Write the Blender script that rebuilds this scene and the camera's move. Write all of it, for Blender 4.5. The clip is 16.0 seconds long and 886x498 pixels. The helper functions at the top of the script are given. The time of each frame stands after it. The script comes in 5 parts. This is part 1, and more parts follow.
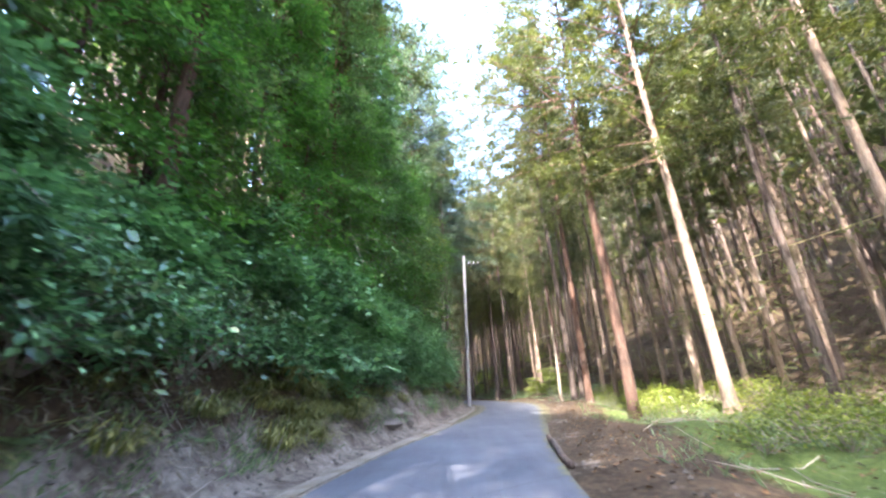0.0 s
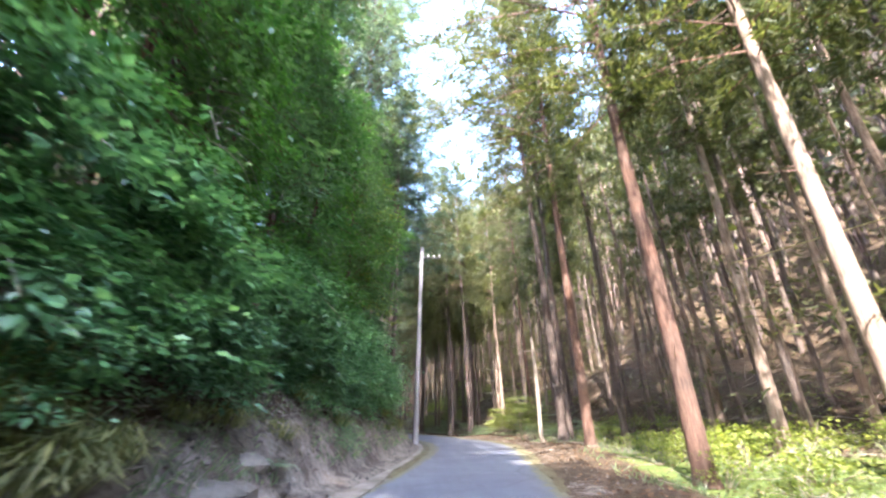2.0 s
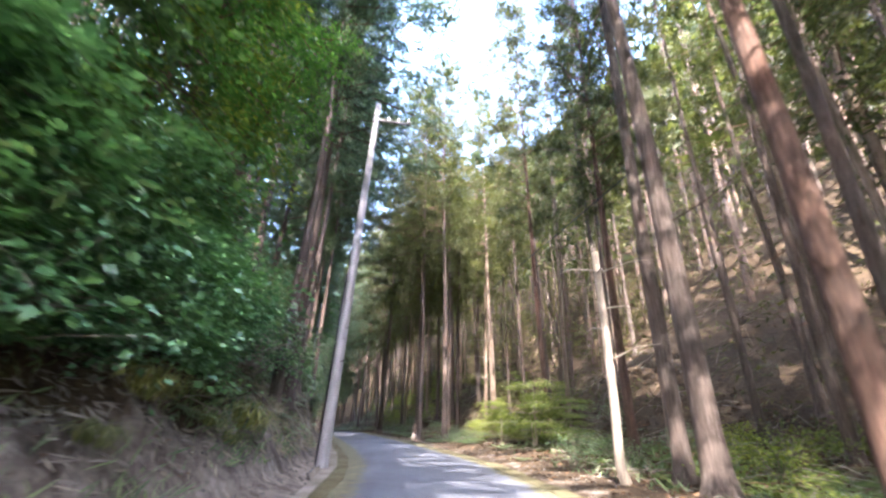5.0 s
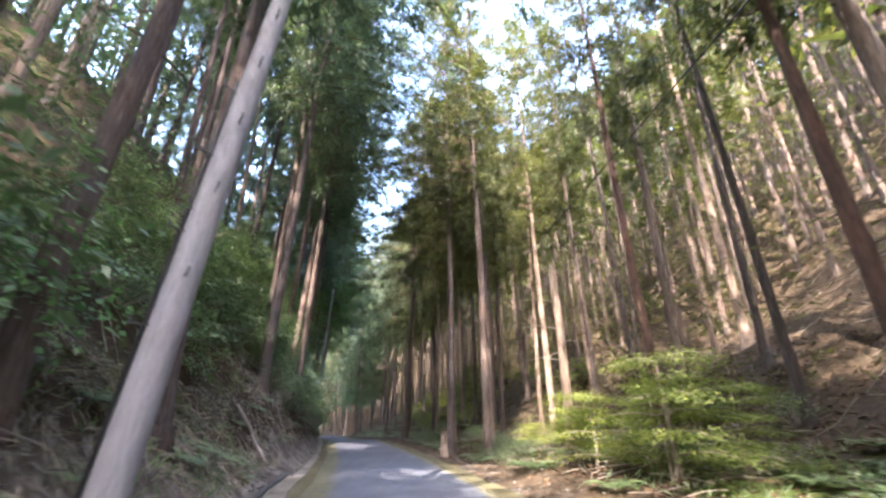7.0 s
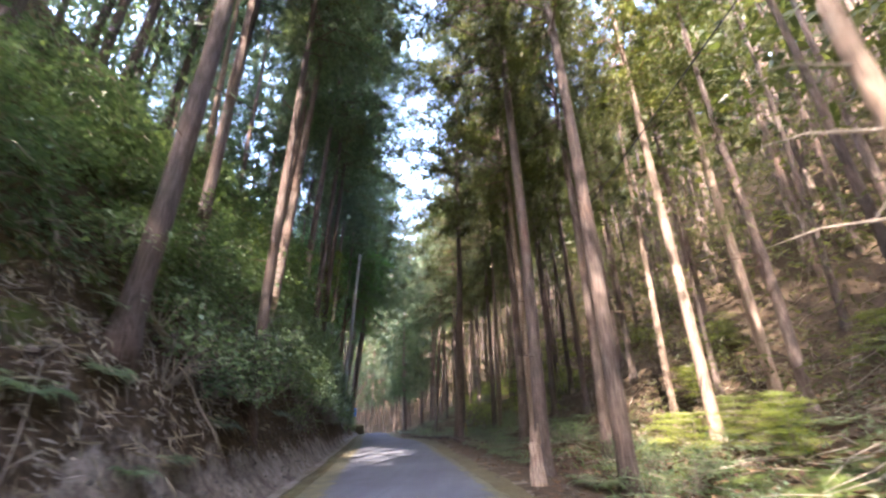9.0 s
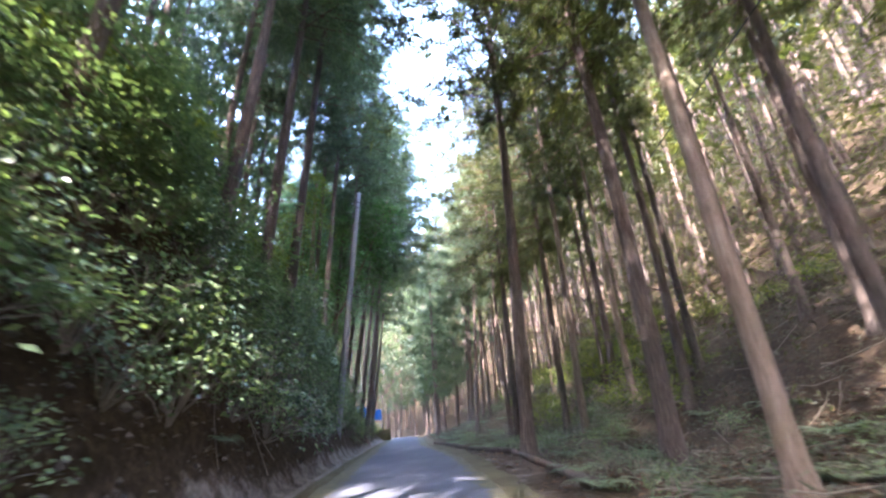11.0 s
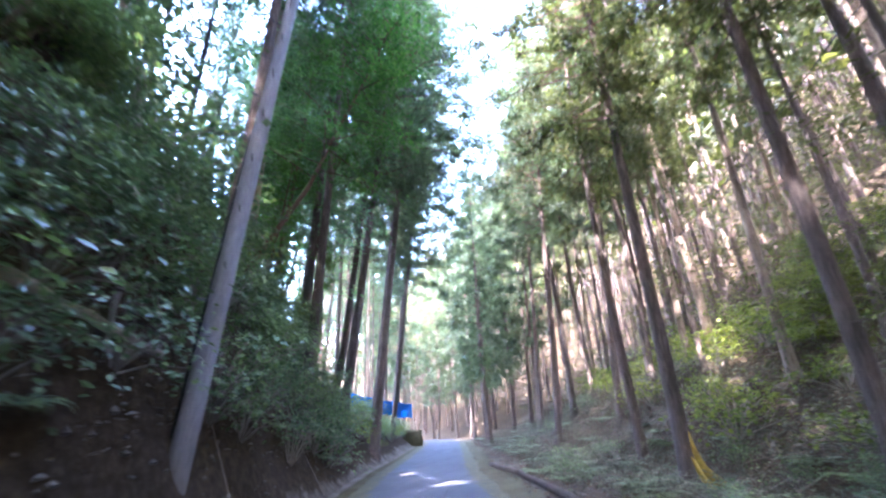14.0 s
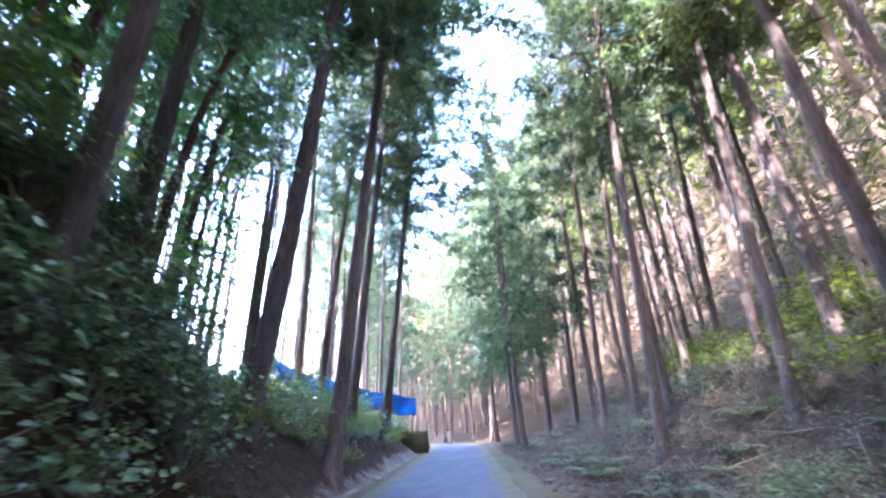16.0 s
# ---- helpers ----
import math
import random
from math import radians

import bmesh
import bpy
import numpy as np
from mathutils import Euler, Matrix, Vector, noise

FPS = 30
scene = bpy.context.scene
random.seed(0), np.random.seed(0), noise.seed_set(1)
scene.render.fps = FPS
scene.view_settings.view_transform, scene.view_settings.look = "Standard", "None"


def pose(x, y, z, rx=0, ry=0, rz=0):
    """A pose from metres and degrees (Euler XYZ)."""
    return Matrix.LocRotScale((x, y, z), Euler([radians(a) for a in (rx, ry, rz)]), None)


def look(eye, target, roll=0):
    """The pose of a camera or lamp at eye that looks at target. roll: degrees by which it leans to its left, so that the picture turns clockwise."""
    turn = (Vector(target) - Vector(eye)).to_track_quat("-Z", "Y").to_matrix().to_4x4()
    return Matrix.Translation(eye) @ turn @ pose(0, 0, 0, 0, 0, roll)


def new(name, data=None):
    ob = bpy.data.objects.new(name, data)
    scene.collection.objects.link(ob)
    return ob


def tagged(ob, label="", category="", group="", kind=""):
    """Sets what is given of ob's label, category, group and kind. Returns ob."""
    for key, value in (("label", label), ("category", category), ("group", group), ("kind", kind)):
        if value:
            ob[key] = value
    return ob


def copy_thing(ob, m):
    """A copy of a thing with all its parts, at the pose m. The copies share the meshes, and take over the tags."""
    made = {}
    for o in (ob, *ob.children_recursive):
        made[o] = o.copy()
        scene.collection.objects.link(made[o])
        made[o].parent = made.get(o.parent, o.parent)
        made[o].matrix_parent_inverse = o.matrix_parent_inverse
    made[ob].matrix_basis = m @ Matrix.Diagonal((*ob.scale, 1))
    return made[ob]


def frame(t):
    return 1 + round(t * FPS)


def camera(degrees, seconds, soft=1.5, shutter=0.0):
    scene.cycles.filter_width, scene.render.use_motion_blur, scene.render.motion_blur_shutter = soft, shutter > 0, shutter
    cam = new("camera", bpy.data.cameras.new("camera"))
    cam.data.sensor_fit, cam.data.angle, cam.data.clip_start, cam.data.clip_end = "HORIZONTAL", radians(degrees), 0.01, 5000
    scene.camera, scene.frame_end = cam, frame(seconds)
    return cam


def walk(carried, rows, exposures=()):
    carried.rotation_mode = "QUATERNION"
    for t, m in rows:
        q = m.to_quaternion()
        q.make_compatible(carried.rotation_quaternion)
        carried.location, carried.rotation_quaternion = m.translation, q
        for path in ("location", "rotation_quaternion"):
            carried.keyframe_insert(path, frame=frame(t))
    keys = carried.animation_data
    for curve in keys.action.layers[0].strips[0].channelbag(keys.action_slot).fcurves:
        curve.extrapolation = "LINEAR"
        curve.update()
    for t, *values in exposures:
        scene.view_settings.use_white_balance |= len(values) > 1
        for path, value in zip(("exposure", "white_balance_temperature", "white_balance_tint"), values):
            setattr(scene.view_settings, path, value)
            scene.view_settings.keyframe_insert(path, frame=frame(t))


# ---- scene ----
cam = camera(89.3, 16.0, soft=2.4, shutter=0.4)
PATH = [
    (0.0, pose(0.000, 0.000, 1.300, 110.598, 3.673, 2.587)),
    (0.5, pose(-0.063, 1.970, 1.373, 112.041, 3.033, 1.727)),
    (1.0, pose(-0.075, 4.035, 1.466, 113.090, 2.789, 0.144)),
    (1.5, pose(-0.000, 6.113, 1.564, 113.478, 2.396, -1.949)),
    (2.0, pose(0.159, 8.256, 1.671, 113.950, 1.838, -3.752)),
    (2.5, pose(0.344, 10.428, 1.823, 114.142, 1.219, -5.115)),
    (3.0, pose(0.577, 12.629, 1.958, 113.947, 0.521, -6.128)),
    (3.5, pose(0.865, 14.839, 2.063, 113.824, -0.155, -6.889)),
    (3.7, pose(0.975, 15.732, 2.105, 113.735, -0.423, -7.185)),
    (5.8, pose(2.221, 25.256, 2.644, 113.498, -0.538, -6.430)),
    (6.0, pose(2.304, 25.997, 2.708, 113.488, -0.336, -5.890)),
    (6.5, pose(2.524, 27.900, 2.858, 113.575, -0.188, -4.269)),
    (7.0, pose(2.642, 30.023, 2.983, 113.629, 0.368, -2.347)),
    (7.5, pose(2.650, 32.252, 3.102, 113.410, 0.994, -0.448)),
    (8.0, pose(2.617, 34.598, 3.222, 113.071, 1.359, 1.427)),
    (8.5, pose(2.505, 36.896, 3.309, 112.929, 1.644, 2.979)),
    (9.0, pose(2.385, 39.184, 3.416, 112.926, 1.398, 4.223)),
    (9.2, pose(2.342, 40.090, 3.444, 112.834, 1.271, 4.664)),
    (11.3, pose(0.817, 50.863, 3.992, 113.066, 3.460, 9.051)),
    (11.5, pose(0.632, 51.798, 4.036, 113.107, 3.335, 9.336)),
    (12.0, pose(0.257, 54.081, 4.152, 113.169, 3.237, 10.405)),
    (12.5, pose(-0.135, 56.359, 4.313, 113.168, 2.525, 11.435)),
    (13.0, pose(-0.601, 58.656, 4.408, 113.119, 2.549, 12.442)),
    (13.5, pose(-1.143, 61.013, 4.518, 113.017, 2.457, 13.180)),
    (14.0, pose(-1.703, 63.270, 4.622, 112.891, 2.435, 13.591)),
    (14.5, pose(-2.216, 65.587, 4.727, 112.754, 2.249, 14.163)),
    (15.0, pose(-2.729, 67.916, 4.721, 112.841, 2.422, 14.781)),
    (15.5, pose(-3.360, 70.239, 4.718, 112.996, 2.279, 15.114)),
    (16.0, pose(-4.001, 72.581, 4.764, 113.122, 2.395, 15.072)),
]
EXPOSURES = [(0.0, 4.4, 5600, 17), (3.5, 4.45, 5500, 21), (6.0, 4.38, 5700, 20), (9.0, 4.54, 6000, 25), (11.5, 5.45, 5400, 27), (13.0, 5.88, 5200, 30), (14.5, 5.85, 5150, 30), (16.0, 5.66, 5100, 31)]
walk(cam, PATH, EXPOSURES)

# world and sun
SUN_AZ, SUN_EL = 14.0, 48.0          # heading of the light over the ground, and its height
world = bpy.data.worlds.new("sky")
scene.world = world
world.use_nodes = True
wn = world.node_tree
sky = wn.nodes.new("ShaderNodeTexSky")
sky.sky_type, sky.sun_disc = "NISHITA", False
sky.sun_elevation, sky.sun_rotation = radians(SUN_EL), radians(SUN_AZ + 180)
sky.air_density, sky.dust_density, sky.ozone_density = 1.5, 3.0, 1.0
wn.nodes["Background"].inputs["Strength"].default_value = 0.15
wn.links.new(sky.outputs["Color"], wn.nodes["Background"].inputs["Color"])
sun = new("sun", bpy.data.lights.new("sun", "SUN"))
sun.data.energy, sun.data.angle, sun.data.color = 2.1, radians(0.6), (1.0, 0.86, 0.66)
az, el = radians(SUN_AZ), radians(SUN_EL)
sun.matrix_world = look((-30, -30, 60), Vector((-30, -30, 60)) + Vector((math.sin(az) * math.cos(el), math.cos(az) * math.cos(el), -math.sin(el))))


# ---- materials ----


def nodes_of(name):
    m = bpy.data.materials.new(name)
    m.use_nodes = True
    return m, m.node_tree, m.node_tree.nodes["Principled BSDF"]


def noise_node(nt, scale, detail=5.0, rough=0.6, stretch=None, coords="Object"):
    tc = nt.nodes.new("ShaderNodeTexCoord")
    n = nt.nodes.new("ShaderNodeTexNoise")
    n.inputs["Scale"].default_value, n.inputs["Detail"].default_value, n.inputs["Roughness"].default_value = scale, detail, rough
    if stretch:
        mp = nt.nodes.new("ShaderNodeMapping")
        mp.inputs["Scale"].default_value = stretch
        nt.links.new(tc.outputs[coords], mp.inputs["Vector"])
        nt.links.new(mp.outputs["Vector"], n.inputs["Vector"])
    else:
        nt.links.new(tc.outputs[coords], n.inputs["Vector"])
    return n


def ramp(nt, source, stops):
    r = nt.nodes.new("ShaderNodeValToRGB")
    while len(r.color_ramp.elements) < len(stops):
        r.color_ramp.elements.new(0.5)
    for e, (p, c) in zip(r.color_ramp.elements, stops):
        e.position, e.color = p, (*c, 1) if len(c) == 3 else (c[0], c[0], c[0], 1)
    nt.links.new(source, r.inputs["Fac"])
    return r.outputs["Color"]


def mixed(nt, fac, a, b, mode="MIX"):
    m = nt.nodes.new("ShaderNodeMix")
    m.data_type, m.blend_type = "RGBA", mode
    for i, v in ((0, fac), (6, a), (7, b)):
        if isinstance(v, (int, float)):
            m.inputs[i].default_value = v
        elif isinstance(v, tuple):
            m.inputs[i].default_value = (*v, 1)
        else:
            nt.links.new(v, m.inputs[i])
    return m.outputs[2]


def bumped(nt, bsdf, height, strength, distance):
    b = nt.nodes.new("ShaderNodeBump")
    b.inputs["Strength"].default_value, b.inputs["Distance"].default_value = strength, distance
    nt.links.new(height, b.inputs["Height"])
    nt.links.new(b.outputs["Normal"], bsdf.inputs["Normal"])


def rough_mat(name, scale_small, scale_big, small_stops, big_stops, rough=0.9, bump=0.5, dist=0.02, stretch=None, per_thing=0.0):
    """Two scales of variation: fine grain, multiplied by broad stains; relief from the fine grain."""
    m, nt, bsdf = nodes_of(name)
    n1, n2 = noise_node(nt, scale_small, 8, 0.7, stretch), noise_node(nt, scale_big, 3)
    col = mixed(nt, 1.0, ramp(nt, n1.outputs["Fac"], small_stops), ramp(nt, n2.outputs["Fac"], big_stops), "MULTIPLY")
    if per_thing:
        oi = nt.nodes.new("ShaderNodeObjectInfo")
        v = 1 - per_thing
        col = mixed(nt, 1.0, col, ramp(nt, oi.outputs["Random"], [(0.0, (v, v, v)), (1.0, (1.15, 1.1, 1.05))]), "MULTIPLY")
    nt.links.new(col, bsdf.inputs["Base Color"])
    bsdf.inputs["Roughness"].default_value = rough
    bsdf.inputs["Specular IOR Level"].default_value = 0.25
    bumped(nt, bsdf, n1.outputs["Fac"], bump, dist)
    return m


def leaf_mat(name, dark, light, through_share=0.35, rough=0.5, thing_shift=0.25, wax=0.4):
    """Leaf: diffuse with some light passing through; colour varies by leaf and by plant."""
    m, nt, bsdf = nodes_of(name)
    geo, oi = nt.nodes.new("ShaderNodeNewGeometry"), nt.nodes.new("ShaderNodeObjectInfo")
    col = ramp(nt, geo.outputs["Random Per Island"], [(0.0, dark), (0.75, tuple((a + b) / 2 for a, b in zip(dark, light))), (1.0, light)])
    v = 1 - thing_shift
    col = mixed(nt, 1.0, col, ramp(nt, oi.outputs["Random"], [(0.0, (v, v, v * 1.05)), (1.0, (1.15, 1.08, 0.9))]), "MULTIPLY")
    nt.links.new(col, bsdf.inputs["Base Color"])
    bsdf.inputs["Roughness"].default_value = rough
    bsdf.inputs["Specular IOR Level"].default_value = wax
    tr = nt.nodes.new("ShaderNodeBsdfTranslucent")
    nt.links.new(mixed(nt, 1.0, col, (1.2, 1.28, 0.62), "MULTIPLY"), tr.inputs["Color"])
    mx = nt.nodes.new("ShaderNodeMixShader")
    mx.inputs["Fac"].default_value = through_share
    nt.links.new(bsdf.outputs["BSDF"], mx.inputs[1])
    nt.links.new(tr.outputs["BSDF"], mx.inputs[2])
    nt.links.new(mx.outputs["Shader"], nt.nodes["Material Output"].inputs["Surface"])
    return m


CONCRETE = rough_mat("old_concrete", 22, 1.3, [(0.25, (0.15, 0.13, 0.105)), (0.7, (0.31, 0.28, 0.24))], [(0.35, (0.55, 0.5, 0.42)), (0.65, (1, 1, 1))], 0.9, 0.5, 0.01)
MOSS = rough_mat("moss", 26, 1.1, [(0.3, (0.06, 0.056, 0.034)), (0.7, (0.17, 0.155, 0.078))], [(0.35, (0.7, 0.65, 0.6)), (0.65, (1, 1, 1))], 0.95, 1.0, 0.02)
MOSS_GOLD = rough_mat("golden_moss", 18, 1.6, [(0.3, (0.22, 0.15, 0.03)), (0.7, (0.55, 0.42, 0.08))], [(0.35, (0.7, 0.65, 0.6)), (0.65, (1, 1, 1))], 0.95, 1.0, 0.02)
BARK_RED = rough_mat("cedar_bark", 9, 0.6, [(0.32, (0.055, 0.034, 0.027)), (0.5, (0.148, 0.096, 0.073)), (0.7, (0.27, 0.185, 0.142))], [(0.3, (0.5, 0.55, 0.58)), (0.5, (0.85, 0.8, 0.78)), (0.7, (1.1, 0.88, 0.78))], 0.85, 1.0, 0.035, (4, 4, 0.3), 0.35)
BARK_GREY = rough_mat("old_cedar_bark", 9, 0.6, [(0.32, (0.055, 0.042, 0.037)), (0.5, (0.15, 0.118, 0.102)), (0.7, (0.29, 0.245, 0.215))], [(0.3, (0.55, 0.6, 0.62)), (0.5, (0.85, 0.84, 0.83)), (0.7, (1.1, 0.95, 0.88))], 0.85, 1.0, 0.035, (4, 4, 0.3), 0.35)
BARK_PALE = rough_mat("pale_bark", 8, 0.7, [(0.32, (0.12, 0.09, 0.066)), (0.5, (0.33, 0.26, 0.205)), (0.7, (0.55, 0.47, 0.39))], [(0.3, (0.62, 0.58, 0.56)), (0.7, (1.05, 1.03, 1))], 0.85, 0.9, 0.03, (4, 4, 0.32), 0.25)
BARK_DEAD = rough_mat("dead_wood", 9, 1.0, [(0.3, (0.2, 0.17, 0.14)), (0.7, (0.42, 0.38, 0.32))], [(0.3, (0.7, 0.7, 0.7)), (0.7, (1, 1, 1))], 0.85, 0.6, 0.01, (4, 4, 0.5), 0.3)
POLE_GREY = rough_mat("weathered_pole", 14, 0.8, [(0.3, (0.2, 0.195, 0.205)), (0.7, (0.34, 0.33, 0.345))], [(0.3, (0.8, 0.79, 0.78)), (0.7, (1, 1, 1))], 0.8, 0.25, 0.006, (3, 3, 0.4))
STONE = rough_mat("stone", 9, 1.5, [(0.3, (0.11, 0.1, 0.088)), (0.7, (0.27, 0.245, 0.215))], [(0.3, (0.6, 0.6, 0.56)), (0.7, (1, 1, 1))], 0.9, 0.6, 0.02, None, 0.35)
STEEL = rough_mat("dark_steel", 30, 3, [(0.3, (0.05, 0.05, 0.055)), (0.7, (0.1, 0.1, 0.1))], [(0.3, (0.8, 0.75, 0.7)), (0.7, (1, 1, 1))], 0.5, 0.2, 0.003)
CERAMIC = rough_mat("white_ceramic", 20, 3, [(0.3, (0.6, 0.6, 0.58)), (0.7, (0.75, 0.75, 0.73))], [(0.3, (0.9, 0.9, 0.9)), (0.7, (1, 1, 1))], 0.25, 0.05, 0.002)
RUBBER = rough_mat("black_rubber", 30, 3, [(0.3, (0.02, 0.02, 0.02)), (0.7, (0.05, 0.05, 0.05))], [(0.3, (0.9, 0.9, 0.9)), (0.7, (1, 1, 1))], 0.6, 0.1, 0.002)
ROPE = rough_mat("straw_rope", 40, 3, [(0.3, (0.28, 0.24, 0.12)), (0.7, (0.5, 0.44, 0.24))], [(0.3, (0.8, 0.8, 0.7)), (0.7, (1, 1, 1))], 0.9, 0.5, 0.004)
CLOD = rough_mat("bank_earth", 8, 1.2, [(0.3, (0.075, 0.062, 0.052)), (0.5, (0.19, 0.16, 0.135)), (0.72, (0.36, 0.32, 0.28))], [(0.35, (0.6, 0.6, 0.58)), (0.65, (1, 1, 1))], 0.95, 1.0, 0.03)
TARP = rough_mat("blue_sheet", 5, 1.2, [(0.3, (0.01, 0.13, 0.5)), (0.7, (0.02, 0.22, 0.7))], [(0.3, (0.75, 0.8, 0.9)), (0.7, (1, 1, 1))], 0.45, 0.5, 0.03)

NEEDLE_SUN = leaf_mat("cypress_needles", (0.048, 0.064, 0.024), (0.15, 0.16, 0.062), 0.45)
NEEDLE_BLUE = leaf_mat("cedar_needles", (0.06, 0.096, 0.068), (0.175, 0.225, 0.15), 0.45)
LEAF_SHRUB = leaf_mat("shrub_leaves", (0.07, 0.165, 0.085), (0.22, 0.4, 0.2), 0.4, 0.33, wax=0.75)
LEAF_MAPLE = leaf_mat("maple_leaves", (0.05, 0.135, 0.035), (0.15, 0.29, 0.07), 0.42)
LEAF_OAK = leaf_mat("oak_leaves", (0.065, 0.125, 0.055), (0.18, 0.29, 0.115), 0.4, 0.4, wax=0.6)
LEAF_YELLOW = leaf_mat("young_leaves", (0.1, 0.142, 0.03), (0.29, 0.34, 0.075), 0.45)
LEAF_FERN = leaf_mat("fern_leaves", (0.075, 0.13, 0.07), (0.24, 0.33, 0.165), 0.35, 0.35, wax=0.7)
GRASS = leaf_mat("bank_grass", (0.085, 0.11, 0.035), (0.36, 0.35, 0.15), 0.35, 0.5)
SLASH = leaf_mat("slash_needles", (0.09, 0.096, 0.072), (0.27, 0.285, 0.205), 0.1, 0.8)
STRAW = leaf_mat("dry_stalks", (0.16, 0.14, 0.105), (0.42, 0.38, 0.3), 0.1, 0.8)
ROOTS = leaf_mat("dry_roots", (0.15, 0.125, 0.1), (0.4, 0.36, 0.3), 0.05, 0.85)
LITTER = leaf_mat("leaf_litter", (0.06, 0.035, 0.02), (0.25, 0.155, 0.08), 0.05, 0.85)


def ground_material():
    m, nt, bsdf = nodes_of("forest_soil")
    fine, mid, big = noise_node(nt, 7, 10, 0.75), noise_node(nt, 1.6, 6, 0.7), noise_node(nt, 0.25, 4, 0.6)
    litter = mixed(nt, 1.0, ramp(nt, fine.outputs["Fac"], [(0.3, (0.028, 0.02, 0.014)), (0.5, (0.072, 0.052, 0.033)), (0.72, (0.155, 0.114, 0.07))]),
                   ramp(nt, big.outputs["Fac"], [(0.35, (0.7, 0.68, 0.66)), (0.65, (1, 1, 1))]), "MULTIPLY")
    dirt = mixed(nt, 1.0, ramp(nt, fine.outputs["Fac"], [(0.3, (0.1, 0.085, 0.07)), (0.5, (0.22, 0.19, 0.16)), (0.75, (0.4, 0.355, 0.31))]),
                 ramp(nt, mid.outputs["Fac"], [(0.36, (0.36, 0.34, 0.31)), (0.5, (0.75, 0.72, 0.69)), (0.62, (1, 1, 1))]), "MULTIPLY")
    green = ramp(nt, fine.outputs["Fac"], [(0.3, (0.035, 0.055, 0.015)), (0.55, (0.09, 0.12, 0.03)), (0.75, (0.17, 0.19, 0.06))])
    at = nt.nodes.new("ShaderNodeAttribute")
    at.attribute_name = "soil"
    sep = nt.nodes.new("ShaderNodeSeparateColor")
    nt.links.new(at.outputs["Color"], sep.inputs["Color"])

    def edge(channel, source):
        a = nt.nodes.new("ShaderNodeMath")
        a.operation = "ADD"
        nt.links.new(sep.outputs[channel], a.inputs[0])
        nt.links.new(source, a.inputs[1])
        return ramp(nt, a.outputs["Value"], [(0.85, (0.0,)), (1.1, (1.0,))])
    col = mixed(nt, edge("Red", mid.outputs["Fac"]), litter, dirt)
    col = mixed(nt, edge("Green", mid.outputs["Fac"]), col, green)
    nt.links.new(col, bsdf.inputs["Base Color"])
    bsdf.inputs["Roughness"].default_value = 0.95
    bsdf.inputs["Specular IOR Level"].default_value = 0.15
    bumped(nt, bsdf, fine.outputs["Fac"], 0.9, 0.06)
    return m


SOIL = ground_material()


def road_material():
    """Worn grey asphalt with patches, fine cracks, and moss creeping in from both edges."""
    m, nt, bsdf = nodes_of("asphalt")
    fine, big, streak, edge = noise_node(nt, 70, 6, 0.7), noise_node(nt, 0.5, 5, 0.6), noise_node(nt, 1.2, 4, 0.6, (2.2, 0.18, 1)), noise_node(nt, 3.5, 9, 0.75)
    col = ramp(nt, fine.outputs["Fac"], [(0.3, (0.075, 0.083, 0.104)), (0.7, (0.155, 0.164, 0.19))])
    col = mixed(nt, 1.0, col, ramp(nt, big.outputs["Fac"], [(0.3, (0.72, 0.72, 0.72)), (0.7, (1.05, 1.04, 1.02))]), "MULTIPLY")
    col = mixed(nt, 1.0, col, ramp(nt, streak.outputs["Fac"], [(0.35, (0.85, 0.85, 0.86)), (0.65, (1.05, 1.05, 1.04))]), "MULTIPLY")
    tc, cr = nt.nodes.new("ShaderNodeTexCoord"), nt.nodes.new("ShaderNodeTexVoronoi")
    cr.feature = "DISTANCE_TO_EDGE"
    cr.inputs["Scale"].default_value = 0.45
    warp = mixed(nt, 0.35, tc.outputs["Object"], big.outputs["Color"], "ADD")
    nt.links.new(warp, cr.inputs["Vector"])
    col = mixed(nt, ramp(nt, cr.outputs["Distance"], [(0.0, (0.55,)), (0.006, (0.0,))]), col, (0.03, 0.03, 0.03))
    moss = ramp(nt, edge.outputs["Fac"], [(0.3, (0.06, 0.055, 0.036)), (0.55, (0.13, 0.12, 0.062)), (0.75, (0.2, 0.185, 0.1))])
    at = nt.nodes.new("ShaderNodeAttribute")
    at.attribute_name = "cover"
    add = nt.nodes.new("ShaderNodeMath")
    add.operation = "ADD"
    nt.links.new(at.outputs["Fac"], add.inputs[0])
    nt.links.new(edge.outputs["Fac"], add.inputs[1])
    col = mixed(nt, ramp(nt, add.outputs["Value"], [(0.44, (0.0,)), (0.62, (0.92,))]), col, moss)
    nt.links.new(col, bsdf.inputs["Base Color"])
    bsdf.inputs["Roughness"].default_value = 0.85
    bsdf.inputs["Specular IOR Level"].default_value = 0.25
    bumped(nt, bsdf, fine.outputs["Fac"], 0.35, 0.006)
    return m


ASPHALT = road_material()


